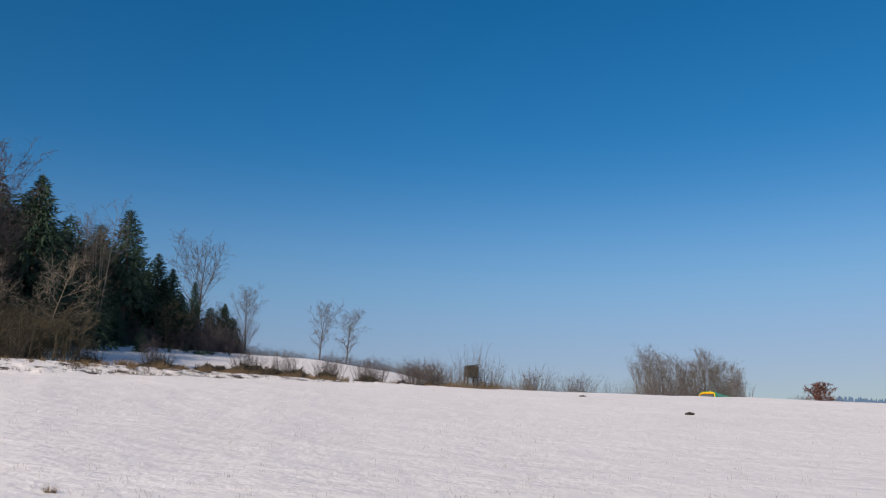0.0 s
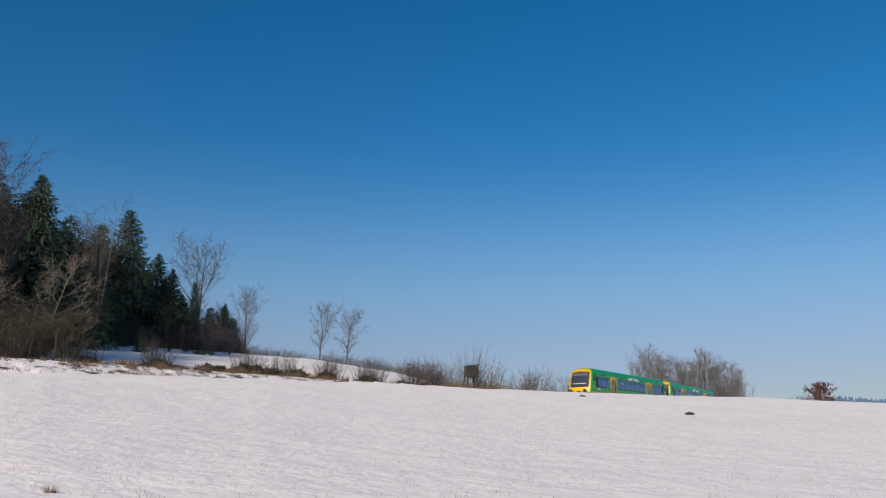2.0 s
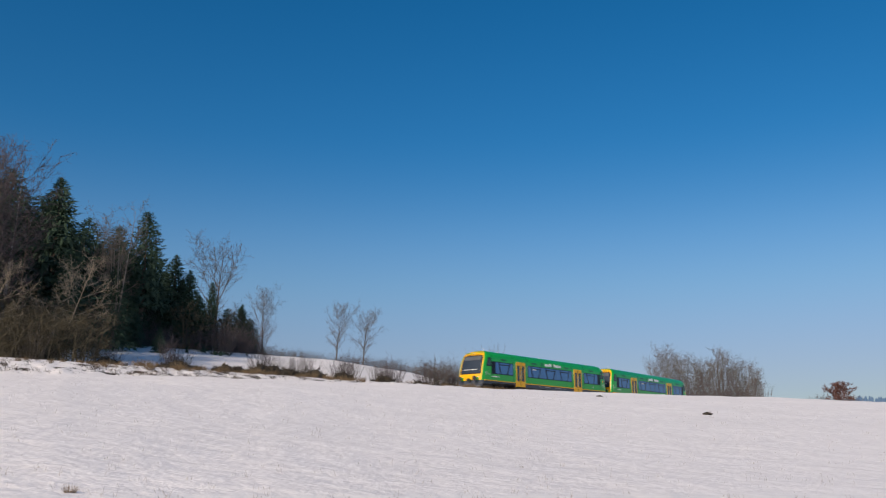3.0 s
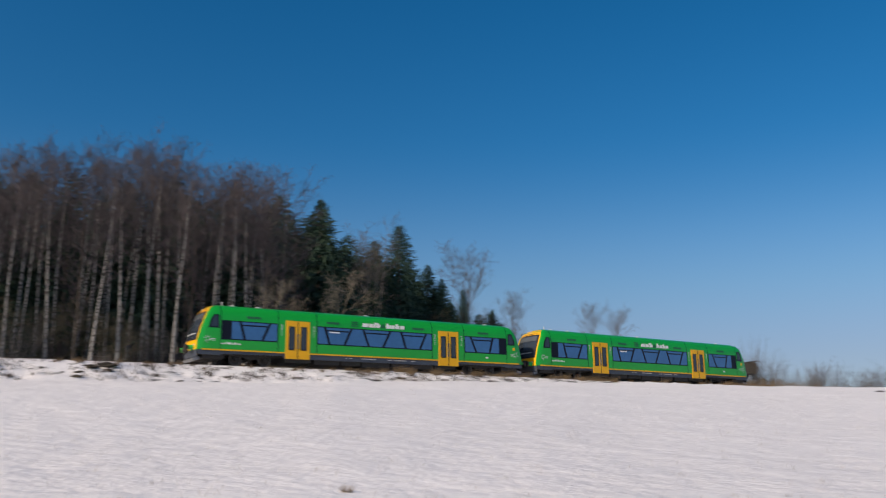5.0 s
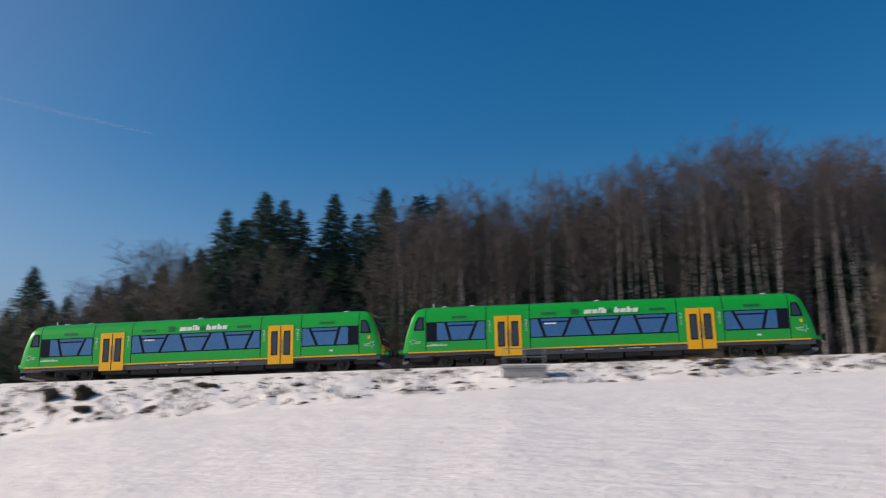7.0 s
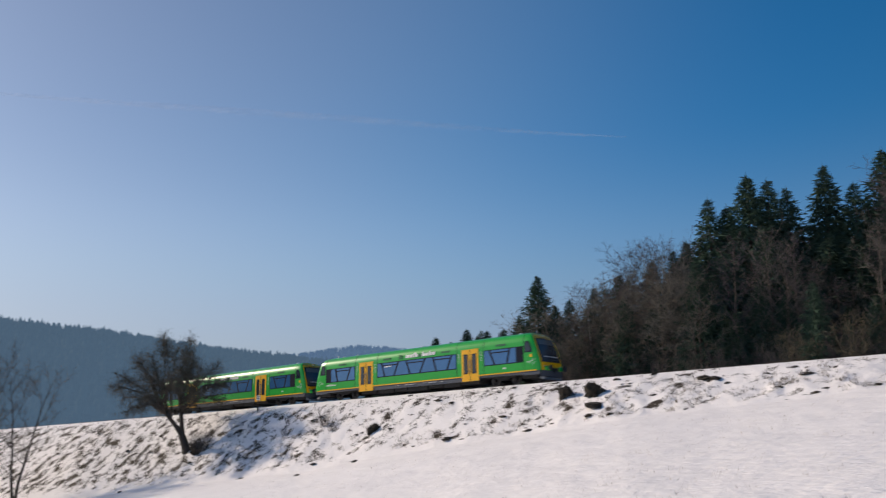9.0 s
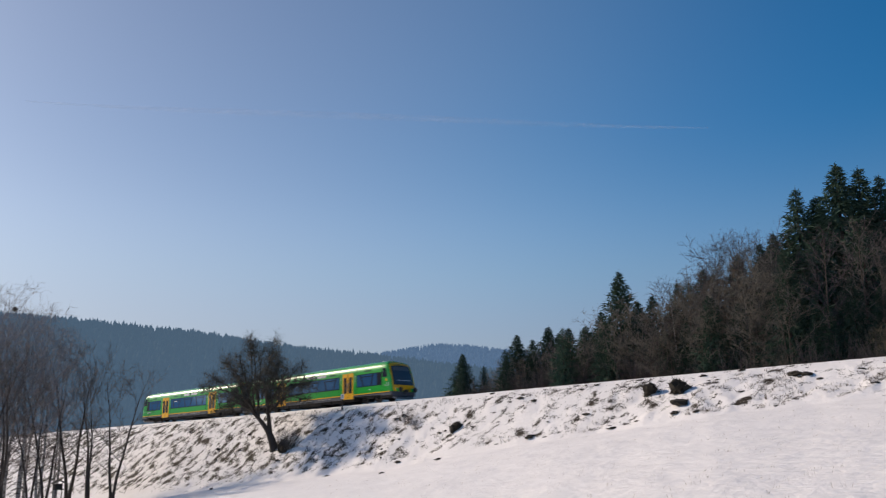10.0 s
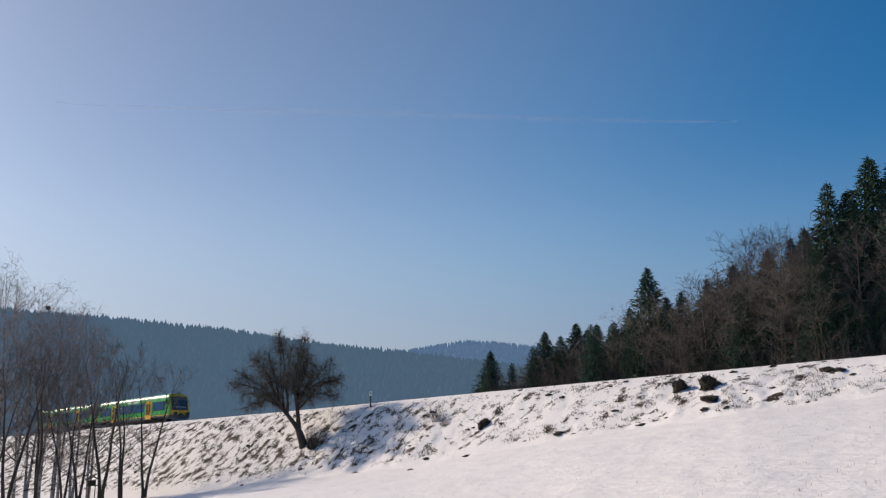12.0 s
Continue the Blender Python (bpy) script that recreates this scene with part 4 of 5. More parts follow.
TC, SC, GC = ("trunk", "crown"), ("stem", "twig"), ("sod", "blade")
W, B_ = "trees of the wood", "bushes along the line"
KINDS = {
    "birch_a": ("birch", lambda: bare_tree(11, 17, 0.14, 0.44, 0.15, 26, 1.0, 1.3, 0.1, 0.1, 0.025, 0.014, 0.8, bits=1), (BIRCH, TWIG), TC, "slender bare birch with white bark in the wood", "tree", W),
    "birch_b": ("birch", lambda: bare_tree(12, 17, 0.12, 0.5, 0.13, 24, 1.0, 1.4, 0.1, 0.1, 0.025, 0.014, 0.8, bits=1), (BIRCH, TWIG), TC, "slender bare birch with white bark in the wood", "tree", W),
    "birch_c": ("birch", lambda: bare_tree(13, 17, 0.15, 0.38, 0.16, 28, 1.0, 1.2, 0.15, 0.1, 0.025, 0.014, 0.8, bits=1), (BIRCH, TWIG), TC, "slender bare birch with white bark in the wood", "tree", W),
    "alder_a": ("alder", lambda: bare_tree(21, 15, 0.11, 0.14, 0.16, 32, 1.0, 1.1, 0.0, 0.12, 0.03, 0.014, 0.75, bits=1), (BARK, TWIG), TC, "bare brown alder at the edge of the wood", "tree", W),
    "alder_b": ("alder", lambda: bare_tree(22, 15, 0.12, 0.1, 0.17, 32, 1.0, 1.0, 0.0, 0.12, 0.03, 0.014, 0.75, bits=1), (BARK, GREY_TWIG), TC, "bare grey-brown alder at the edge of the wood", "tree", W),
    "alder_c": ("alder", lambda: bare_tree(23, 15, 0.075, 0.08, 0.2, 30, 0.95, 1.0, 0.0, 0.12, 0.04, 0.014, 0.8, stems=2, fan=0.08), (BARK, OLIVE_TWIG), TC, "bare pale grey-olive alder before the spruces", "tree", W),
    "larch": ("larch", lambda: bare_tree(24, 16, 0.16, 0.08, 0.22, 46, 1.1, 0.25, 0.2, fat=0.014, twig=0.5, widest=0.12), (BARK, LARCH_TWIG), TC, "bare ochre-brown larch with a pointed crown", "tree", W),
    "many_stemmed": ("willow", lambda: bare_tree(25, 14, 0.26, 0.38, 0.17, 50, 1.2, 1.2, 0.0, 0.13, 0.025, 0.012, stems=5, fan=0.09), (GREY_BARK, GREY_TWIG), TC, "bare pale many-stemmed willow before dark spruces", "tree", W),
    "spruce_a": ("spruce", lambda: spruce(31, 18, 5.8, 310, 20, size=1.25, taper=1.12), (DARK_BARK, NEEDLE), TC, "tall dark green spruce in the wood", "tree", W),
    "spruce_b": ("spruce", lambda: spruce(32, 18, 5.0, 270, 18, gaps=0.06, size=1.2, taper=1.05), (DARK_BARK, NEEDLE), TC, "tall dark green spruce in the wood", "tree", W),
    "spruce_c": ("spruce", lambda: spruce(33, 18, 3.8, 200, 21, 0.3, 0.08, 1.0, 0.75), (BARK, NEEDLE), TC, "tall thin spruce with a bare lower trunk", "tree", W),
    "spruce_far": ("spruce", lambda: spruce(34, 18, 5.2, 170, 12, size=2.0), (DARK_BARK, NEEDLE), TC, "dark green spruce deep in the wood", "tree", W),
    "lone_a": ("ash_tree", lambda: bare_tree(41, 10, 0.14, 0.18, 0.36, 26, 1.25, 1.0, 0.0, 0.15, 0.06, 0.0115, 0.5, widest=0.5), (BARK, GREY_TWIG), TC, "bare grey tree standing behind the line", "tree", W),
    "lone_b": ("ash_tree", lambda: bare_tree(42, 9, 0.15, 0.25, 0.4, 28, 1.3, 1.0, 0.0, 0.15, 0.06, 0.0125, 0.5, widest=0.55), (BARK, GREY_TWIG), TC, "bare round-headed tree on the snow", "tree", W),
    "pale": ("dead_tree", lambda: bare_tree(43, 9, 0.085, 0.2, 0.42, 24, 1.2, 0.4, 0.1, 0.2, 0.1, 0.013, 0.7, lean=0.45), (PALE_BARK, PALE_BARK), TC, "pale leaning bare tree with spreading limbs", "tree", W),
    "apple": ("apple_tree", lambda: apple_tree(52), (DARK_BARK, DARK_TWIG), TC, "gnarled dark bare apple tree leaning over the bank", "tree", ""),
    "weeper": ("birch", lambda: bare_tree(61, 15, 0.15, 0.22, 0.17, 44, 1.15, 0.9, 0.4, 0.1, 0.05, 0.0078, 0.75, stems=2, fan=0.1), (BIRCH, HAZE_TWIG), TC, "bare birch with hanging brown twigs", "tree", "trees below the bank"),
    "sapling": ("young_tree", lambda: bare_tree(62, 9, 0.15, 0.2, 0.26, 22, 1.0, 1.0, 0.0, 0.22, 0.12, 0.0115, 0.6, stems=2, fan=0.24), (DARK_BARK, GREY_TWIG), TC, "thin bare young tree below the bank", "tree", "trees below the bank"),
    "grove_a": ("alder", lambda: bare_tree(63, 10, 0.13, 0.16, 0.16, 26, 0.85, 1.9, 0.0, 0.08, 0.03, 0.014, 0.9, stems=2, fan=0.12, widest=0.5, bits=1), (GREY_BARK, GREY_TWIG), TC, "bare grey alder of the grove beyond the bend", "tree", "trees of the grove"),
    "grove_b": ("alder", lambda: bare_tree(64, 10, 0.12, 0.08, 0.16, 26, 0.85, 1.8, 0.0, 0.08, 0.03, 0.014, 0.9, stems=2, fan=0.12, widest=0.5, bits=1), (BARK, GREY_TWIG), TC, "bare dark grey-brown alder of the grove beyond the bend", "tree", "trees of the grove"),
    "bush_red": ("bush", lambda: shrub(71, 2.6, 56, 1.0, 6, 0.5, 0.008), (TWIG, TWIG), SC, "bare reddish-brown bush beside the railway line", "bush", B_),
    "bush_grey": ("bush", lambda: shrub(72, 2.8, 48, 1.1, 6, 0.55, 0.008), (GREY_TWIG, GREY_TWIG), SC, "bare grey-brown bush beside the railway line", "bush", B_),
    "bush_tan": ("bush", lambda: bare_tree(73, 4, 0.12, 0.06, 0.42, 42, 0.9, 0.5, 0.12, 0.32, 0.2, 0.0115, 0.6, stems=6, fan=0.5, widest=0.3), (TAN_TWIG, TAN_TWIG), SC, "dense ochre bare bush at the edge of the wood", "bush", B_),
    "bush_brown": ("bush", lambda: bare_tree(77, 4, 0.1, 0.05, 0.36, 38, 0.85, 0.8, 0.0, 0.2, 0.12, 0.012, 0.6, stems=5, fan=0.4, widest=0.35), (TWIG, TWIG), SC, "dense red-brown bare bush before the spruces", "bush", B_),
    "reed": ("dry_weeds", lambda: shrub(74, 1.1, 60, 0.9, 2, 0.3, 0.013), (STRAW, STRAW), SC, "clump of dry brown weeds beside the track", "weeds", "weeds along the line"),
    "thicket": ("thicket", lambda: shrub(76, 7, 44, 2.0, 16, 0.8, 0.018), (GREY_TWIG, TWIG), SC, "tall bare thicket of the grove beyond the bend", "bush", "thickets of the grove"),
    "rust": ("young_beech", lambda: bare_tree(75, 3.6, 0.06, 0.06, 0.36, 40, 2.2, 0.9, 0.0, 0.14, 0.05, 0.01, 0.24, widest=0.35, bits=4, leaf=2.6), (BARK, RUST_LEAF), TC, "young beech with rust-brown dry leaves", "tree", ""),
    "tussock": ("tussock", lambda: tussock(81, 0.75, 0.5, 2, 70, 0.16), (SOD, DEAD_GRASS), GC, "dark tussock of sod and dry grass", "tussock", "tussocks on the bank"),
    "mound": ("tussock", lambda: tussock(82, 0.8, 1.4, 3, 600, 0.26), (SOD, SOD), GC, "dark mound of earth and dead growth on the bank", "tussock", "tussocks on the bank"),
}
LOOSE = random.Random(5)


def behind(az, gap):
    """A place behind the track on a bearing, gap metres beyond its line."""
    a = radians(az)
    r = np.arange(20.0, 260.0, 0.5)
    _, n = track_coordinates(-np.sin(a) * r, np.cos(a) * r)
    k = int(np.argmax(n < -gap))
    return at_bearing(az, float(r[k]))


def before(az, gap):
    """A place on the field's side of the track, gap metres before its line."""
    a = radians(az)
    r = np.arange(20.0, 260.0, 0.25)
    _, n = track_coordinates(-np.sin(a) * r, np.cos(a) * r)
    return at_bearing(az, float(r[int(np.argmax(n < gap))]))


def to_top(kind, az, gap, top, tall, squash=1.0):
    """A tree behind the track whose tip stands at an angle top above the eye's level."""
    p = behind(az, gap)
    h = math.hypot(p.x, p.y) * math.tan(radians(top)) + EYE - p.z
    plant(kind, p, h / tall, LOOSE.uniform(0, 360), squash=squash)


def to_height(kind, az, r, top, tall, squash=1.0, turn=None):
    """A plant at a bearing and a distance whose tip stands at an angle top above the eye's level."""
    p = at_bearing(az, r)
    h = r * math.tan(radians(top)) + EYE - p.z
    plant(kind, p, h / tall, LOOSE.uniform(0, 360) if turn is None else turn, squash=squash)


# the wood's outline, bearing by bearing
TOP_AZ = [12, 16, 18.2, 20, 22, 25.2, 26.2, 29, 32, 35.6, 40, 44, 47, 52, 56, 59, 62, 66.8, 69, 71, 73.3, 76, 78, 82, 86, 89]
TOP_EL = [8.5, 9.5, 12.4, 14.9, 15.2, 16.6, 16.6, 18.4, 17.6, 19.0, 17.8, 17.4, 16.8, 16.5, 16.0, 15.5, 15.0, 14.5, 14.0, 13.2, 12.8, 11.4, 9.4, 8.2, 7.2, 5.4]


def make_wood():
    # leading trees
    for kind, az, gap, top, tall, sq in (
            ("spruce_a", 25.2, 24, 16.7, 18, 1.25), ("spruce_b", 23.6, 26, 13.6, 18, 1.1), ("spruce_c", 20.0, 26, 15.1, 18, 1.2), ("many_stemmed", 21.5, 20, 15.5, 14, 1.0), ("alder_b", 22.6, 23, 15.0, 15, 1.2),
            ("spruce_b", 18.1, 28, 12.6, 18, 1.35), ("spruce_b", 17.2, 27, 11.7, 18, 1.3), ("spruce_a", 19.2, 30, 11.3, 18, 1.5), ("spruce_a", 16.6, 30, 10.2, 18, 1.4),
            ("lone_a", 15.5, 34, 13.3, 10, 1.0), ("spruce_c", 15.8, 32, 11.0, 18, 0.8), ("alder_b", 14.3, 36, 9.9, 15, 1.0), ("spruce_c", 13.9, 37, 9.7, 18, 0.8), ("lone_a", 12.5, 30, 10.6, 10, 0.95), ("spruce_a", 21.5, 32, 13.2, 18, 1.3),
            ("spruce_b", 22.6, 27, 13.0, 18, 1.2), ("spruce_a", 20.6, 29, 12.4, 18, 1.2), ("spruce_b", 18.7, 29, 11.6, 18, 1.2), ("spruce_b", 17.6, 31, 10.8, 18, 1.2), ("lone_b", 7.9, 34, 9.75, 9, 0.85), ("lone_b", 6.2, 32, 9.25, 9, 1.0),
            ("spruce_b", 22.1, 25, 13.0, 18, 1.25), ("spruce_b", 21.0, 26, 12.2, 18, 1.25), ("spruce_far", 14.0, 33, 9.5, 18, 1.5), ("spruce_far", 14.8, 33, 9.4, 18, 1.5), ("spruce_far", 13.4, 34, 8.8, 18, 1.5),
            ("spruce_a", 66.7, 24, 16.7, 18, 1.15), ("spruce_b", 69.1, 24, 15.5, 18, 1.0), ("spruce_b", 64.4, 26, 15.7, 18, 1.1), ("spruce_a", 62.2, 27, 16.8, 18, 1.0), ("spruce_a", 58.9, 28, 17.3, 18, 1.1),
            ("spruce_b", 60.6, 27, 15.6, 18, 1.1), ("spruce_c", 56.5, 29, 16.8, 18, 1.2), ("spruce_b", 55.2, 30, 16.9, 18, 1.0), ("spruce_a", 68.0, 27, 14.9, 18, 1.2), ("spruce_b", 65.5, 30, 16.3, 18, 1.2), ("spruce_b", 52.5, 30, 15.5, 18, 1.2),
            ("spruce_a", 80.1, 14, 11.1, 18, 1.45), ("larch", 75.9, 13, 11.9, 16, 1.3), ("larch", 77.2, 15, 10.3, 16, 1.2), ("birch_c", 74.4, 14, 12.4, 17, 1.1), ("birch_a", 73.3, 15, 12.5, 17, 1.1), ("birch_b", 72.3, 13, 12.8, 17, 1.1), ("birch_c", 71.2, 14, 13.0, 17, 1.1),
            ("spruce_a", 90.2, 12, 6.0, 18, 1.7), ("spruce_a", 86.7, 14, 7.2, 18, 1.7), ("spruce_b", 85.7, 16, 6.9, 18, 1.7), ("spruce_a", 84.7, 15, 7.7, 18, 1.7), ("spruce_b", 84.0, 17, 7.3, 18, 1.7), ("spruce_a", 83.4, 15, 7.6, 18, 1.7), ("spruce_b", 82.3, 16, 7.7, 18, 1.6),
            ("spruce_b", 81.3, 17, 8.6, 18, 1.5), ("spruce_a", 79.0, 18, 9.2, 18, 1.5), ("spruce_b", 78.1, 17, 9.5, 18, 1.5), ("spruce_b", 76.5, 18, 10.2, 18, 1.4), ("spruce_a", 74.9, 19, 11.0, 18, 1.4), ("spruce_b", 72.8, 20, 11.8, 18, 1.35), ("spruce_a", 70.6, 19, 12.9, 18, 1.35)):
        to_top(kind, az, gap, top, tall, sq * (1.25 if kind[0] == "s" and az < 70 else 1.0))
    # rows of birch and alder with spruce behind them
    for row, (gap, step) in enumerate(((9, 1.1), (13, 0.95), (18, 0.95))):
        az = 27.0 + row * 0.3
        while az < 57:
            az += step * LOOSE.uniform(0.6, 1.4)
            top = float(np.interp(az, TOP_AZ, TOP_EL)) - LOOSE.uniform(-0.9, 1.2) - (0.8 if row == 0 else 0)
            kind = LOOSE.choice(("birch_a", "birch_b", "birch_c", "birch_a", "birch_b", "alder_a", "alder_b"))
            to_top(kind, az, gap + LOOSE.uniform(-2, 2), top, 15 if kind[0] == "a" else 17, 1.0)
    for gap, lo, hi, step, drop in ((22, 12, 24, 1.3, 4.0), (29, 11, 68, 1.6, 1.9), (22.5, 27, 68, 1.35, 3.2), (37, 13, 70, 2.2, 1.2), (24, 66, 85, 1.5, 1.3)):
        az = lo
        while az < hi:
            az += step * LOOSE.uniform(0.7, 1.3)
            to_top("spruce_far", az, gap + LOOSE.uniform(-3, 3), float(np.interp(az, TOP_AZ, TOP_EL)) - drop * LOOSE.uniform(0.5, 1.6), 18, 1.25)
    az = 57.0
    while az < 77:
        az += LOOSE.uniform(0.5, 0.9)
        top = float(np.interp(az, TOP_AZ, TOP_EL))
        kind = LOOSE.choice(("alder_a", "alder_b", "birch_b", "alder_b", "larch", "spruce_b") if az > 66 else ("alder_a", "alder_b", "birch_b"))
        to_top(kind, az, LOOSE.uniform(9, 17), top - LOOSE.uniform(0.3, 3.2) * (2.6 if az < 70 else 0.7), {"a": 15, "b": 17, "s": 18, "l": 16}[kind[0]], 1.2)
    # bare trees and brush before the spruces at the far end
    for az, gap, top in ((88.2, 10, 5.6), (87.3, 10, 6.2), (85.5, 10, 6.7), (84.1, 9, 6.8), (82.4, 10, 7.4), (81.4, 9, 9.0), (80.6, 8, 9.4), (79.2, 9, 9.7), (78.1, 8, 9.8), (77.0, 9, 10.4), (75.2, 8, 10.8), (74.0, 9, 11.2), (72.5, 8, 11.6), (71.4, 9, 12.2), (70.2, 8, 12.2)):
        to_top("alder_c", az, gap, top, 15, 1.5)
    az = 77.0
    while az < 88.5:
        az += LOOSE.uniform(0.5, 0.9)
        to_top(LOOSE.choice(("alder_a", "alder_b", "larch", "alder_a")), az, LOOSE.uniform(9, 13), float(np.interp(az, TOP_AZ, TOP_EL)) - LOOSE.uniform(0.6, 2.0), 15, 1.3)
        to_top(LOOSE.choice(("bush_red", "bush_grey")), az + 0.4, 10, 5.2 + 0.12 * (88 - az), 2.7, 1.2)
    # brush at the wood's foot
    for i in range(46):
        az = 14 + i * 1.15 + LOOSE.uniform(-.4, .4)
        plant(LOOSE.choice(("bush_tan", "bush_red", "bush_grey")), behind(az, LOOSE.uniform(6, 12) if az > 25 else LOOSE.uniform(22, 27)), LOOSE.uniform(0.8, 1.5), LOOSE.uniform(0, 360))
    for az in (22.4, 23.4, 24.4, 25.4, 26.4, 27.4, 28.3):
        plant("bush_tan", behind(az, LOOSE.uniform(12, 15)), LOOSE.uniform(1.15, 1.5), LOOSE.uniform(0, 360))
    for az, top in ((13.4, 7.6), (14.2, 8.3), (15.0, 8.6), (15.8, 8.5), (16.6, 8.4), (17.5, 8.2), (18.4, 8.3), (19.4, 8.0)):
        to_top("bush_brown", az, LOOSE.uniform(24, 28), top, 4, 1.5)
        to_top("bush_brown", az + 0.4, LOOSE.uniform(22, 25), top - 0.5, 4, 1.6)
    for az in (13.2, 14.1, 15.0, 15.9, 16.8, 17.7, 18.6, 19.6, 20.6):
        plant("bush_red", behind(az, LOOSE.uniform(26, 31)), LOOSE.uniform(1.5, 2.1), LOOSE.uniform(0, 360))
    # undergrowth and young spruce at the far end of the wood
    for i in range(44):
        az = 56 + i * 0.8 + LOOSE.uniform(-.3, .3)
        if i % 2:
            plant("spruce_far", behind(az, LOOSE.uniform(8, 13)), LOOSE.uniform(0.2, 0.42), LOOSE.uniform(0, 360), "young dark green spruce at the edge of the wood")
        else:
            plant(LOOSE.choice(("bush_red", "bush_grey", "bush_grey")), behind(az, LOOSE.uniform(7, 11)), LOOSE.uniform(0.9, 1.7), LOOSE.uniform(0, 360))
    for kind, az, gap, top in (("alder_a", 27.4, 14, 16.4), ("alder_a", 28.2, 12, 15.6), ("birch_c", 27.7, 18, 17.9), ("alder_a", 26.8, 17, 14.6)):
        to_top(kind, az, gap, top, 15 if kind[0] == "a" else 17, 1.2)
    for az, gap, top in ((25.0, 9.5, 11.9), (29.3, 8.5, 11.2)):
        p = behind(az, gap)
        plant("pale", p, (math.hypot(p.x, p.y) * math.tan(radians(top)) + EYE - p.z) / 9, az)
    for az in (22.3, 23.0, 23.7, 24.4, 25.2, 26.0, 26.8, 27.6):
        plant("bush_tan", behind(az, LOOSE.uniform(6.5, 8.5)), LOOSE.uniform(0.6, 0.8) if az < 22.9 else LOOSE.uniform(1.05, 1.4), LOOSE.uniform(0, 360))


def make_line_side():
    # hedge bushes beyond the track
    for az, gap, top, kind in ((21.5, 8, 7.2, "bush_red"), (18.2, 8, 8.0, "bush_red"), (17.5, 8, 7.4, "bush_grey"), (12.6, 7, 7.3, "bush_red"), (12.0, 8, 7.1, "bush_grey"), (11.2, 8, 6.8, "bush_red"), (10.2, 7, 7.15, "bush_grey"), (9.3, 8, 6.7, "bush_red"),
                               (7.5, 7, 7.3, "bush_red"), (6.9, 8, 6.9, "bush_grey"), (5.2, 8, 6.7, "bush_grey"), (4.7, 7, 6.9, "bush_red"), (4.2, 8, 6.6, "bush_red"), (2.1, 8, 6.8, "bush_red"), (1.6, 7, 7.0, "bush_grey"), (1.0, 8, 6.6, "bush_red"), (0.4, 8, 6.8, "bush_grey"), (-0.2, 9, 6.5, "bush_grey"),
                               (-0.9, 8, 6.5, "bush_grey"), (-1.75, 9, 7.9, "bush_grey"), (-2.3, 9, 6.9, "bush_grey"), (-2.9, 8, 6.4, "bush_grey"), (-3.6, 8, 6.0, "bush_red"), (-4.9, 7, 5.9, "bush_grey"), (-5.6, 7, 6.3, "bush_grey"), (-6.2, 8, 5.9, "bush_red"), (-7.5, 7, 5.7, "bush_grey"), (-8.4, 7, 5.9, "bush_red"), (-9.0, 8, 5.6, "bush_grey"), (-10.3, 7, 5.2, "bush_red"), (-11.1, 7, 5.1, "bush_grey")):
        to_top(kind, az, gap, top, 2.7, 0.62 if top > 7.8 else 1.05)
    for i in range(72):
        az = -12 + i * 0.165 + LOOSE.uniform(-.15, .15)
        plant("reed", behind(az, LOOSE.uniform(3.4, 6)), LOOSE.uniform(1.2, 2.0), LOOSE.uniform(0, 360))
        plant("reed", before(az + 0.08, LOOSE.uniform(2.5, 3.4)), LOOSE.uniform(0.28, 0.5), LOOSE.uniform(0, 360))
    for az in (21.6, 18.3, 17.7, 16.6, 14.9, 14.2, 12.6, 12.0, 10.6, 9.6, 8.9, 7.4, 5.3, 4.7, 2.4, 1.9, 1.1, 0.2):
        plant("mound", behind(az, LOOSE.uniform(5.2, 7)), LOOSE.uniform(0.8, 1.25), LOOSE.uniform(0, 360), "dark heap of earth and dead growth beyond the track", squash=1.3)
        plant("reed", behind(az + 0.3, LOOSE.uniform(4.5, 6)), LOOSE.uniform(0.4, 0.7), LOOSE.uniform(0, 360))
    # far thicket on the rise
    for i in range(17):
        az = 0.6 + i * 0.78
        to_top("bush_brown", az, LOOSE.uniform(36, 50), float(np.interp(az, [0, 3, 8, 11, 14], [6.1, 6.5, 6.9, 7.2, 7.6])) - LOOSE.uniform(0, 0.4), 4, 1.7)
    for az, top in ((18.1, 7.5), (12.4, 7.0), (10.0, 6.8), (7.3, 6.9), (4.7, 6.55), (1.9, 6.6), (0.6, 6.4), (-5.5, 5.8), (-8.4, 5.5)):
        to_top("bush_brown", az, 7.5, top, 4, 0.95)
    for i in range(20):
        az = 0.5 + i * 0.65
        to_top(LOOSE.choice(("bush_grey", "bush_red")), az, LOOSE.uniform(36, 50), float(np.interp(az, [0, 3, 8, 11, 14], [6.2, 6.5, 6.9, 7.2, 7.6])) - LOOSE.uniform(0, 0.35), 2.7, 1.8)
    # grove beyond the bend
    for i in range(28):
        az = -12.15 - 6.3 * (i + LOOSE.random()) / 28
        top = float(np.interp(az, [-18.7, -18.2, -17.4, -16.5, -15.6, -14.6, -13.8, -13.1, -12.2], [4.9, 5.9, 6.4, 6.9, 6.6, 6.4, 6.6, 7.2, 6.4])) - LOOSE.random() * 0.7
        to_height("grove_a" if az > -13.6 else LOOSE.choice(("grove_a", "grove_b", "grove_b")), az, LOOSE.uniform(166, 196), top, 10, 1.15)
    for i in range(20):
        az = -12.6 - i * 0.3
        to_height("thicket", az, LOOSE.uniform(160, 176), float(np.interp(az, [-18.6, -17.5, -13.5, -12.4], [4.7, 5.3, 5.4, 4.9])) - LOOSE.uniform(0, 0.3), 7, 1.2)
    to_height("rust", -22.75, 120, 4.5, 3.6, 1.35, 20)
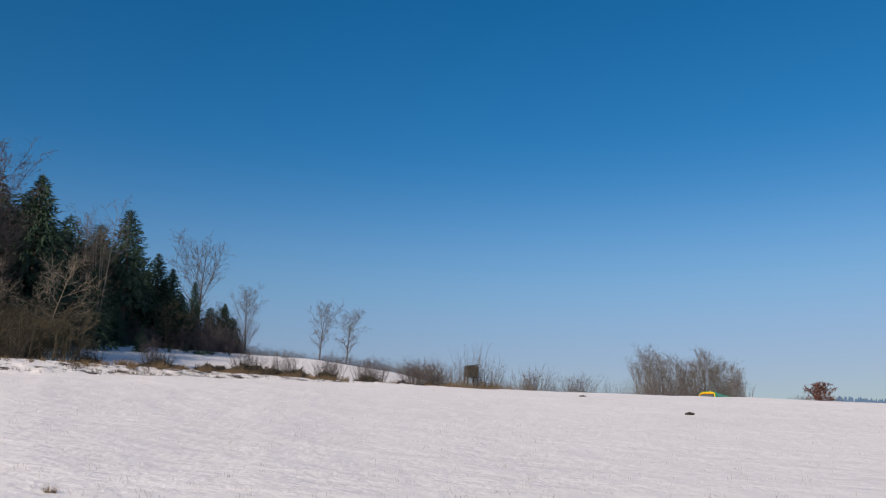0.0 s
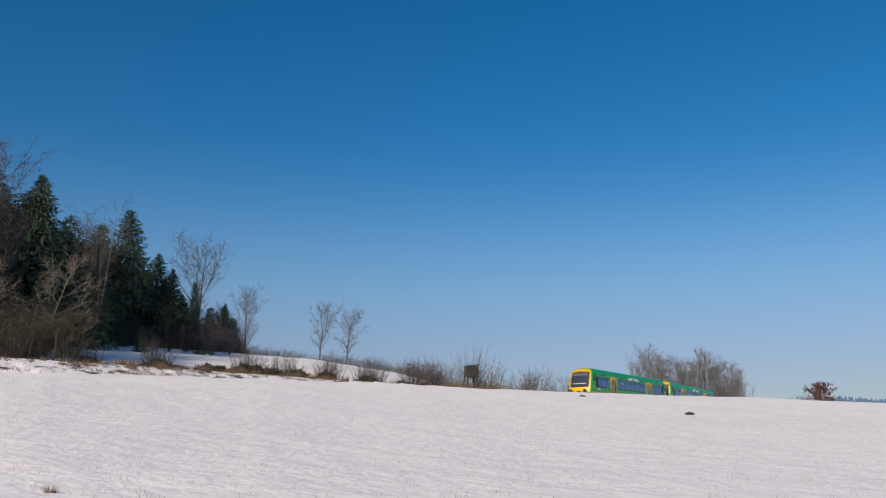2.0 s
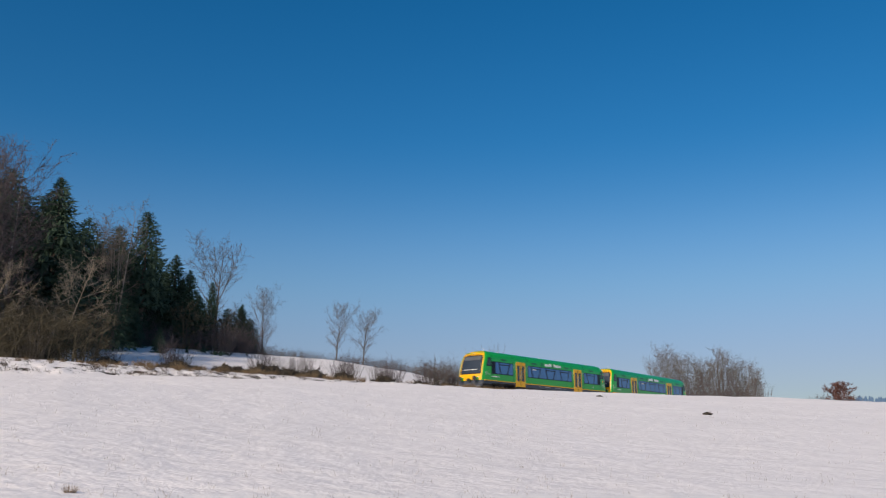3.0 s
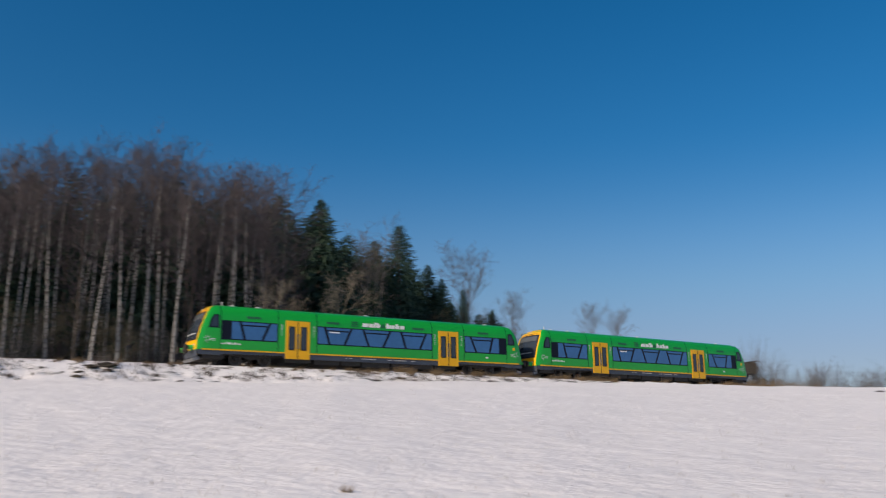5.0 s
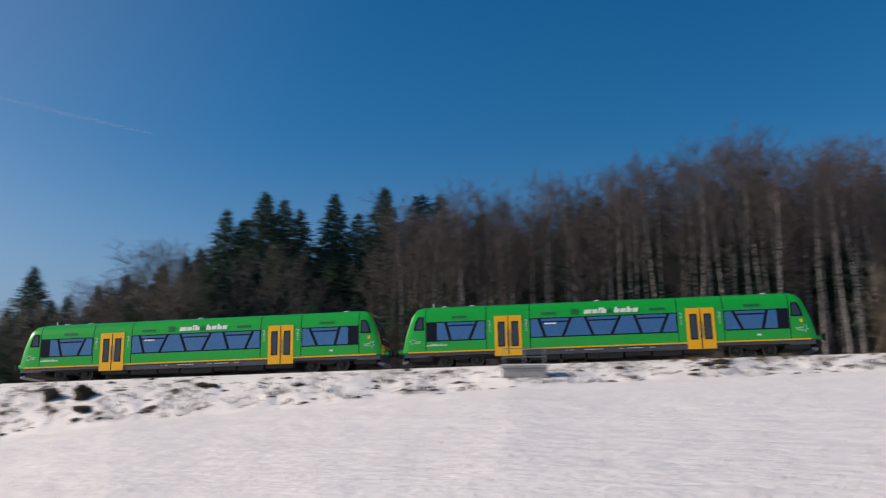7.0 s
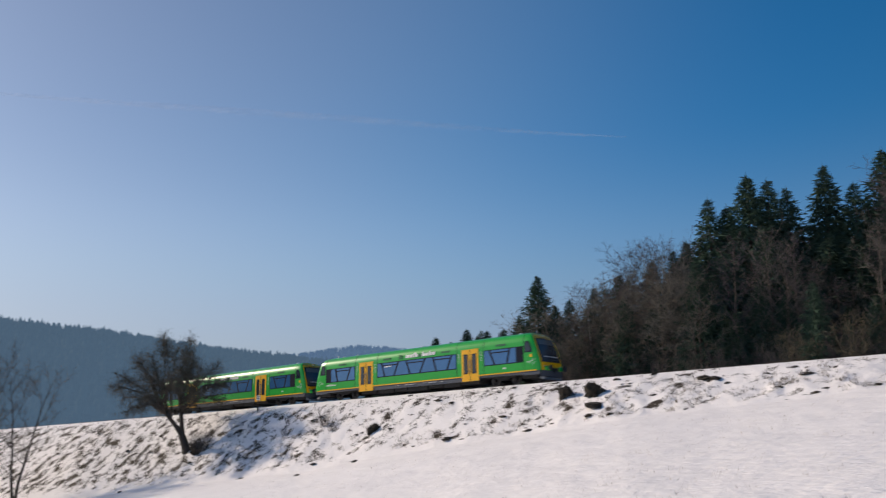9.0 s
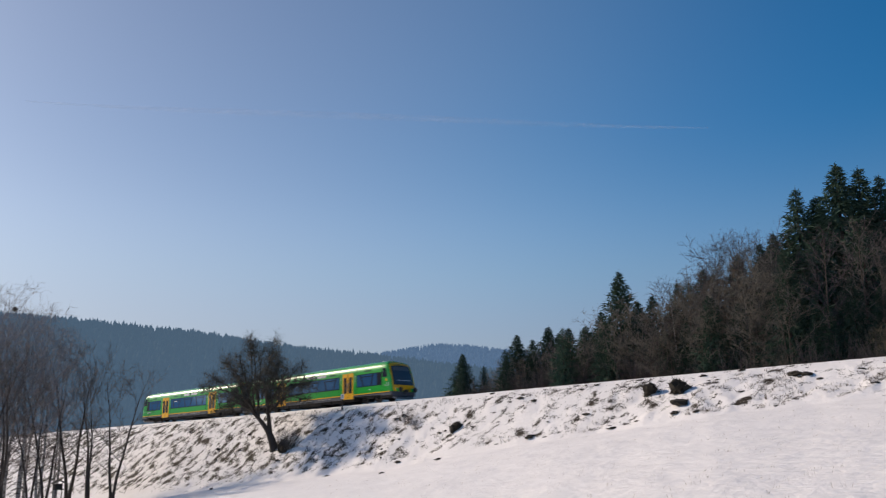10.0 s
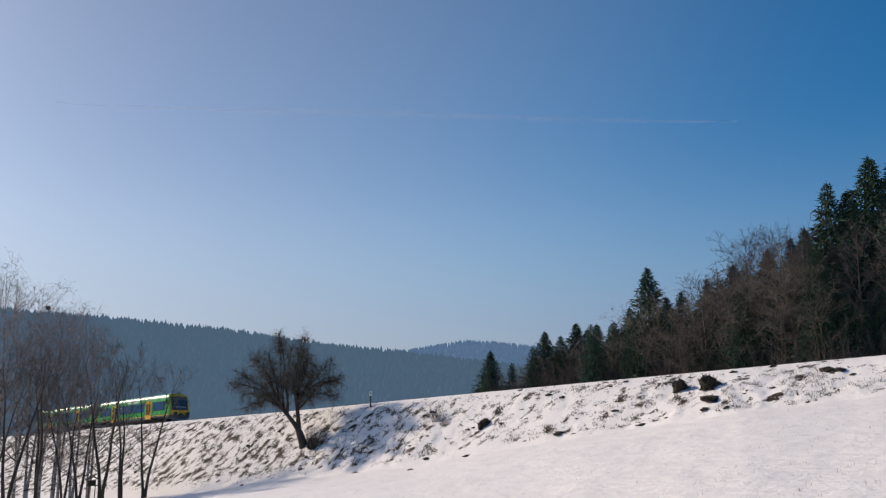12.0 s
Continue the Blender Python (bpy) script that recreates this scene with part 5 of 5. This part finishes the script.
    for az, top in ((-21.2, 3.8), (-21.8, 3.95), (-23.6, 3.75)):
        to_height("bush_brown", az, 124, top, 4, 1.5)


def make_bank():
    # named growth on the bank
    for kind, az, gap, size in (("mound", 76.7, 5.5, 0.75), ("mound", 78.5, 5.2, 0.6), ("tussock", 76.6, 7.2, 0.8), ("bush_grey", 93.7, 5.5, 0.7), ("bush_brown", 93.75, 5.6, 0.28), ("bush_grey", 93.3, 6.0, 0.4), ("bush_red", 96.0, 5.0, 0.3), ("mound", 90.6, 6.5, 0.55), ("bush_grey", 96.2, 6.0, 0.32), ("mound", 101.3, 6.9, 0.8), ("bush_grey", 101.0, 6.9, 0.9),
                                ("bush_red", 101.3, 7.0, 0.9), ("tussock", 70.0, 4.6, 0.6), ("tussock", 69.3, 4.6, 0.5), ("tussock", 37.7, 4.6, 0.6), ("reed", 37.2, 3.9, 0.3), ("tussock", 38.6, 4.8, 0.5), ("bush_grey", 37.9, 4.4, 0.36), ("bush_red", 38.3, 4.6, 0.3), ("tussock", 86.0, 8.5, 0.5)):
        plant(kind, before(az, gap), size, LOOSE.uniform(0, 360))
    for i in range(280):
        az = LOOSE.uniform(30, 112)
        a = radians(az)
        er = float(np.interp(az, EDGE_AZ, EDGE_R))
        _, ne = track_coordinates(np.array([-math.sin(a) * er]), np.array([math.cos(a) * er]))
        plant("tussock", before(az, 2.8 + (float(ne[0]) - 2.8) * LOOSE.random()) - Vector((0, 0, 0.06)), 0.08 + 0.32 * LOOSE.random() ** 2, LOOSE.uniform(0, 360), squash=1.1)
    for i in range(86):
        plant("reed", before(LOOSE.uniform(-1, 24), LOOSE.uniform(2.6, 4.2)), 0.22 + 0.4 * LOOSE.random() ** 2, LOOSE.uniform(0, 360))
    plant("apple", before(101.9, 6.8), 0.95, -78)
    # below the bank
    for kind, az, r, top in (("weeper", 119.3, 98, 11.2), ("weeper", 118.2, 103, 9.6), ("weeper", 116.9, 100, 9.8), ("weeper", 115.9, 104, 8.7), ("weeper", 115.2, 99, 8.7), ("weeper", 114.3, 103, 7.4), ("weeper", 120.6, 101, 10.4), ("weeper", 117.6, 96, 8.8), ("weeper", 116.2, 97, 7.6),
                             ("sapling", 113.6, 100, 6.6), ("sapling", 112.5, 96, 5.0), ("sapling", 111.2, 96, 5.1), ("sapling", 117.0, 95, 5.5), ("sapling", 118.6, 95, 6.2), ("sapling", 114.8, 95, 4.6), ("sapling", 115.6, 93, 3.4), ("sapling", 119.6, 94, 4.6)):
        to_height(kind, az, r, top, 15 if kind == "weeper" else 9)
    for i in range(26):
        plant("reed", before(LOOSE.uniform(20, 41), LOOSE.uniform(2.7, 3.8)), LOOSE.uniform(0.18, 0.36), LOOSE.uniform(0, 360))
    make_bank_grass()


def make_bank_grass():
    """Dead grass that stands out of the snow on the bank, in drifts."""
    b = Build()
    az = np.array([LOOSE.uniform(8, 116) for _ in range(26000)])
    r_edge = np.interp(az, EDGE_AZ, EDGE_R)
    r = r_edge + np.array([LOOSE.uniform(-0.5, 26) for _ in range(26000)])
    x, y = -np.sin(np.radians(az)) * r, np.cos(np.radians(az)) * r
    z, bank = ground_height(x, y)
    drift = value_noise(x * 0.6, y * 0.6, 21) + value_noise(x * 1.9, y * 1.9, 22) * 0.6
    for k in np.nonzero((bank > 0.5) & (bank < 1.5) & (drift > 0.84))[0]:
        for q in range(4):
            p = Vector((x[k] + LOOSE.uniform(-.18, .18), y[k] + LOOSE.uniform(-.18, .18), z[k] - 0.03))
            d = Vector((LOOSE.uniform(-.8, .8), LOOSE.uniform(-.8, .8), 1)).normalized()
            b.spike(p, p + d * LOOSE.uniform(0.08, 0.3), 0.016)
    tagged(part("bank_grass", b, DEAD_GRASS), "dead brown grass standing out of the snowy bank", "grass", kind="stuff")


def make_field_grass():
    """Thin dry blades that poke through the snow crust."""
    b = Build()
    for i in range(3000):
        az, r = LOOSE.uniform(-30, 100), 9 + 50 * LOOSE.random() ** 1.3
        p = at_bearing(az, r)
        for k in range(LOOSE.randint(1, 4)):
            q = p + Vector((LOOSE.uniform(-.1, .1), LOOSE.uniform(-.1, .1), -0.02))
            d = Vector((LOOSE.uniform(-.5, .5), LOOSE.uniform(-.5, .5), 1)).normalized()
            b.spike(q, q + d * LOOSE.uniform(0.04, 0.13), 0.0035)
    tagged(part("field_grass", b, STRAW), "thin dry grass blades poking through the snow", "grass", kind="stuff")
    plant("reed", at_bearing(23.1, 10.6), 0.12, 40, "small tuft of dry grass in the snow")
    for az, r in ((-15.2, 39.4), (-8.8, 60), (95.3, 62)):
        plant("tussock", at_bearing(az, r), 0.28, az * 7, "dark molehill of earth on the snow")


make_wood()
make_line_side()
make_bank()
make_field_grass()


# ---- built things by the line ----
def make_culvert():
    p = before(49.8, 6.1) - Vector((0, 0, 0.45))
    h = float(np.interp(track_coordinates(np.array([p.x]), np.array([p.y]))[0][0], STEP, HEAD))
    m = Matrix.Translation(p) @ pose(0, 0, 0, 0, 0, math.degrees(h))
    wall = thing("culvert_headwall", "grey concrete culvert headwall with a pipe railing", "headwall", m=m)
    b = Build()
    b.box(-1.2, 1.2, -0.35, 0.35, -0.9, 0.72, 0.03)
    part("wall", b, CONCRETE, wall)
    b = Build()
    b.box(-1.28, 1.28, -0.45, 0.45, 0.72, 0.86, 0.03)
    part("coping", b, CONCRETE, wall)
    for x in (-1.1, 0.0, 1.1):
        b = Build()
        b.tube([(x, 0, 0.8), (x, 0, 1.85)], [0.03, 0.03], 8)
        part("post", b, ZINC, wall)
    for z in (1.35, 1.82):
        b = Build()
        b.tube([(-1.15, 0, z), (1.15, 0, z)], [0.024, 0.024], 8)
        part("railing", b, ZINC, wall)
    b = Build()
    b.box(-1.26, 1.26, -0.42, 0.42, 0.862, 0.93, 0.03)
    part("snow_cap", b, SNOW, wall, "thin cap of snow")


def make_sign():
    p = before(97.83, 3.2)
    m = Matrix.Translation(p) @ pose(0, 0, 0, 0, 0, 97)
    post = thing("trackside_board", "small white board on a dark post by the track", "sign", m=m)
    b = Build()
    b.tube([(0, 0, -0.2), (0, 0, 1.15)], [0.06, 0.06], 8)
    part("post", b, DARK_BARK, post)
    b = Build()
    b.box(-0.15, 0.15, -0.09, -0.06, 0.95, 1.4, 0.01)
    board = part("board", b, WHITE, post, "white board")
    b = Build()
    for z, w in ((1.24, 0.07), (1.1, 0.09)):
        b.box(-w, w, -0.1, -0.092, z, z + 0.07)
    part("marking", b, BLACK, board)


def make_feeder():
    p = at_bearing(114.1, 86) + Vector((0, 0, 1.1))
    m = Matrix.Translation(p) @ pose(0, 0, 0, 0, 0, 130) @ Matrix.Scale(0.65, 4)
    hut = thing("bird_house", "dark wooden bird house on posts in the snow", "bird house", m=m)
    for x in (-0.4, 0.4):
        b = Build()
        b.tube([(x, 0, -2.2), (x, 0, 1.5)], [0.06, 0.06], 6)
        part("post", b, TIMBER, hut)
    b = Build()
    b.box(-0.6, 0.6, -0.4, 0.4, 0.75, 0.85, 0.01)
    b.box(-0.5, 0.5, 0.1, 0.35, 0.85, 1.5, 0.01)
    part("box", b, TIMBER, hut)
    for s in (-1, 1):
        b = Build()
        b.face((0, -0.6, 2.0), (s * 0.95, -0.6, 1.5), (s * 0.95, 0.6, 1.5), (0, 0.6, 2.0))
        b.face((0, -0.6, 2.06), (s * 0.98, -0.6, 1.55), (s * 0.98, 0.6, 1.55), (0, 0.6, 2.06))
        part("roof_slope", b, TIMBER, hut)


def make_hide():
    p = behind(-1.7, 8)
    m = Matrix.Translation(p) @ pose(0, 0, 0, 0, 4, 20)
    hide = thing("raised_hide", "weathered wooden hunting hide on legs among bushes", "hunting hide", m=m)
    for x in (-0.55, 0.55):
        for y in (-0.5, 0.5):
            b = Build()
            b.tube([(x * 1.3, y * 1.3, -0.3), (x, y, 2.2)], [0.06, 0.06], 6)
            part("leg", b, TIMBER, hide)
    for z in range(6):
        b = Build()
        s = (0.0, 0.02, -0.01, 0.03, -0.02, 0.01)[z]
        b.box(-0.62 + s, 0.62 + s * 1.6, -0.58 - s, 0.58, 2.1 + z * 0.2, 2.29 + z * 0.2, 0.01)
        part("board", b, TIMBER, hide)
    b = Build()
    b.prism([(-0.7, 3.2), (0.72, 3.46), (0.72, 3.54), (-0.7, 3.28)], -0.65, 0.65)
    part("roof", b, TIMBER, hide)


make_culvert()
make_sign()
make_feeder()
make_hide()


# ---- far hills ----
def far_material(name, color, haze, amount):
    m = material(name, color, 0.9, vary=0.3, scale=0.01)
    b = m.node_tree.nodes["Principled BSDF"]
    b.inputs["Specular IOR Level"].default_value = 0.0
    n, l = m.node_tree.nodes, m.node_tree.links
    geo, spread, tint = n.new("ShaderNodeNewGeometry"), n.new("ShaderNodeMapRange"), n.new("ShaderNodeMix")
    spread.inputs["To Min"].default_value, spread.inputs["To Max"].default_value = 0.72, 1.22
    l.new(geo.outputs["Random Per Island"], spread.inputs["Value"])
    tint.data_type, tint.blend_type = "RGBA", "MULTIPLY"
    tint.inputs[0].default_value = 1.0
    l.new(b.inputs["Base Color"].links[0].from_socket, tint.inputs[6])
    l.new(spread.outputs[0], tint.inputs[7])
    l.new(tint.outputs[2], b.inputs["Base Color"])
    # distance haze is put in as a faint glow of the forest surface
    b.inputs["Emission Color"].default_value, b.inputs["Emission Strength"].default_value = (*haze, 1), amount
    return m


# blue haze painted as glow on both, and into the far hill's base colour
NEAR_HILL = far_material("spruce_forest_haze_glow", (0.03, 0.038, 0.034), (0.175, 0.29, 0.44), 0.38)
FAR_HILL = far_material("distant_forest_haze_glow", (0.05, 0.07, 0.09), (0.24, 0.4, 0.66), 0.34)


def make_hill(name, label, azs, els, r0, r1, mat, trees, tall, seed):
    """A wooded ridge: a slope that rises away from the eye, and a crowd of small spruces on it."""
    rng = random.Random(seed)
    b = Build()
    na, nr = 60, 8
    az = np.linspace(azs[0], azs[-1], na)
    top = r1 * np.tan(np.radians(np.interp(az, azs, els))) + EYE - tall
    for i in range(na):
        for j in range(nr):
            q = j / (nr - 1)
            r = r0 + (r1 - r0) * q
            z = -12 + (top[i] + 12) * q ** 0.85
            b.v.append((-math.sin(radians(az[i])) * r, math.cos(radians(az[i])) * r, z))
    for i in range(na - 1):
        for j in range(nr - 1):
            b.f.append((i * nr + j, i * nr + j + 1, (i + 1) * nr + j + 1, (i + 1) * nr + j))
    for k in range(trees):
        q = rng.random() ** 0.6 if k > trees * 0.2 else 1.0
        a = rng.uniform(azs[0], azs[-1])
        r = r0 + (r1 - r0) * q
        z = -12 + (float(np.interp(a, az, top)) + 12) * q ** 0.85
        h, w = tall * rng.uniform(0.72, 1.06) * (1.12 if rng.random() < 0.1 else 1), tall * rng.uniform(0.2, 0.32)
        c = Vector((-math.sin(radians(a)) * r, math.cos(radians(a)) * r, z - 1))
        for lo, hi, ww in ((0.05, 0.66, 1.0), (0.35, 0.88, 0.8), (0.62, 1.0, 0.55)):
            n = len(b.v)
            t0 = rng.uniform(0, 6.28)
            b.v += [(c.x + math.cos(t0 + s * 1.047) * w * ww * rng.uniform(0.7, 1.2), c.y + math.sin(t0 + s * 1.047) * w * ww * rng.uniform(0.7, 1.2), c.z + h * lo) for s in range(6)] + [(c.x, c.y, c.z + h * hi)]
            b.f += [(n + s, n + (s + 1) % 6, n + 6) for s in range(6)]
    tagged(part(name, b, mat), label, "hill", kind="structure")


make_hill("backdrop_ridge", "wooded ridge across the valley with a painted blue haze glow", [86, 91, 96.3, 101.3, 107, 114.3, 121, 135, 150], [4.9, 5.55, 6.15, 6.6, 7.35, 7.8, 8.0, 7.7, 6.5], 260, 620, NEAR_HILL, 9000, 9, 1)
make_hill("backdrop_hill", "distant wooded hill with a painted pale blue haze glow", [80, 86, 88, 90, 92, 94.5, 97, 100], [5.6, 6.2, 6.4, 6.65, 6.72, 6.3, 5.9, 5.0], 900, 1700, FAR_HILL, 2600, 13, 2)
make_hill("backdrop_wood", "distant woods on the horizon with a painted haze glow", [-45, -34, -28, -25.5, -23.5, -22.5], [3.2, 3.55, 3.5, 3.6, 3.9, 3.3], 500, 900, FAR_HILL, 1600, 6, 3)


def make_contrail():
    m = bpy.data.materials.new("thin_ice_cloud")
    m.use_nodes = True
    n, l = m.node_tree.nodes, m.node_tree.links
    b = n["Principled BSDF"]
    b.inputs["Base Color"].default_value, b.inputs["Roughness"].default_value = (0.9, 0.9, 0.95, 1), 1.0
    co, mp, t = n.new("ShaderNodeTexCoord"), n.new("ShaderNodeMapping"), n.new("ShaderNodeTexNoise")
    mp.inputs["Scale"].default_value = (0.0015, 0.0015, 0.006)
    l.new(co.outputs["Object"], mp.inputs["Vector"])
    l.new(mp.outputs[0], t.inputs["Vector"])
    r = n.new("ShaderNodeMapRange")
    r.inputs["From Min"].default_value, r.inputs["From Max"].default_value = 0.3, 0.7
    r.inputs["To Min"].default_value, r.inputs["To Max"].default_value = 0.02, 0.075
    l.new(t.outputs[0], r.inputs["Value"])
    l.new(r.outputs[0], b.inputs["Alpha"])
    build = Build()
    R = 3000
    pts = []
    for q in range(25):
        az, el = radians(118 - 44 * q / 24), radians(20.0 + 1.3 * math.sin(math.pi * q / 24) - 0.4 * q / 24)
        pts.append(Vector((-math.sin(az) * math.cos(el), math.cos(az) * math.cos(el), math.sin(el))) * R)
    build.tube(pts, [2 + 9 * math.sin(math.pi * (q + 0.5) / 25) for q in range(25)], 8)
    ob = tagged(part("contrail", build, m, smooth=True), "faint white condensation trail in the blue sky", "contrail", kind="structure")
    ob.visible_shadow = False


make_contrail()


def make_nest():
    """A ball of dark twigs high in a birch."""
    rng = random.Random(9)
    r, az = 99.0, radians(117.35)
    b = Build()
    for i in range(420):
        p = rand_dir(rng) * 0.3 * rng.random() ** 0.4
        d = (rand_dir(rng) + Vector((0, 0, 0.1))).normalized()
        b.spike(p - d * 0.14, p + d * 0.26, 0.018)
    ob = part("nest", b, DARK_TWIG)
    ob.matrix_basis = Matrix.Translation((-math.sin(az) * r, math.cos(az) * r, r * math.tan(radians(7.95)) + EYE)) @ pose(0, 0, 0, 20, 15, 40) @ Matrix.Diagonal((1.15, 0.75, 0.7, 1))
    tagged(ob, "dark ball of twigs caught high in a birch", "nest", kind="stuff")


make_nest()


def run(t):
    """Where the middle of the leading car is along the line."""
    late = float(np.interp(t, [0, 2, 2.5, 3, 4, 4.5, 5, 5.5, 6, 6.5, 7, 7.5, 8, 9, 9.5, 10, 10.5, 11, 11.5, 12], [0, 0, -.11, 0, 0, .19, -.15, .2, -.24, .17, -.26, .14, 0, 0, .16, 0, -.17, 0, 0, .04]))
    return 174.65 - 24.899 * t + 0.09 * t ** 2 - 0.00657 * t ** 3 + late


def motions():
    rows = [k * 0.5 for k in range(25)]
    walk(lead_car, [(t, car_pose(run(t))) for t in rows])
    walk(rear_car, [(t, car_pose(run(t) + 25.5)) for t in rows])


motions()
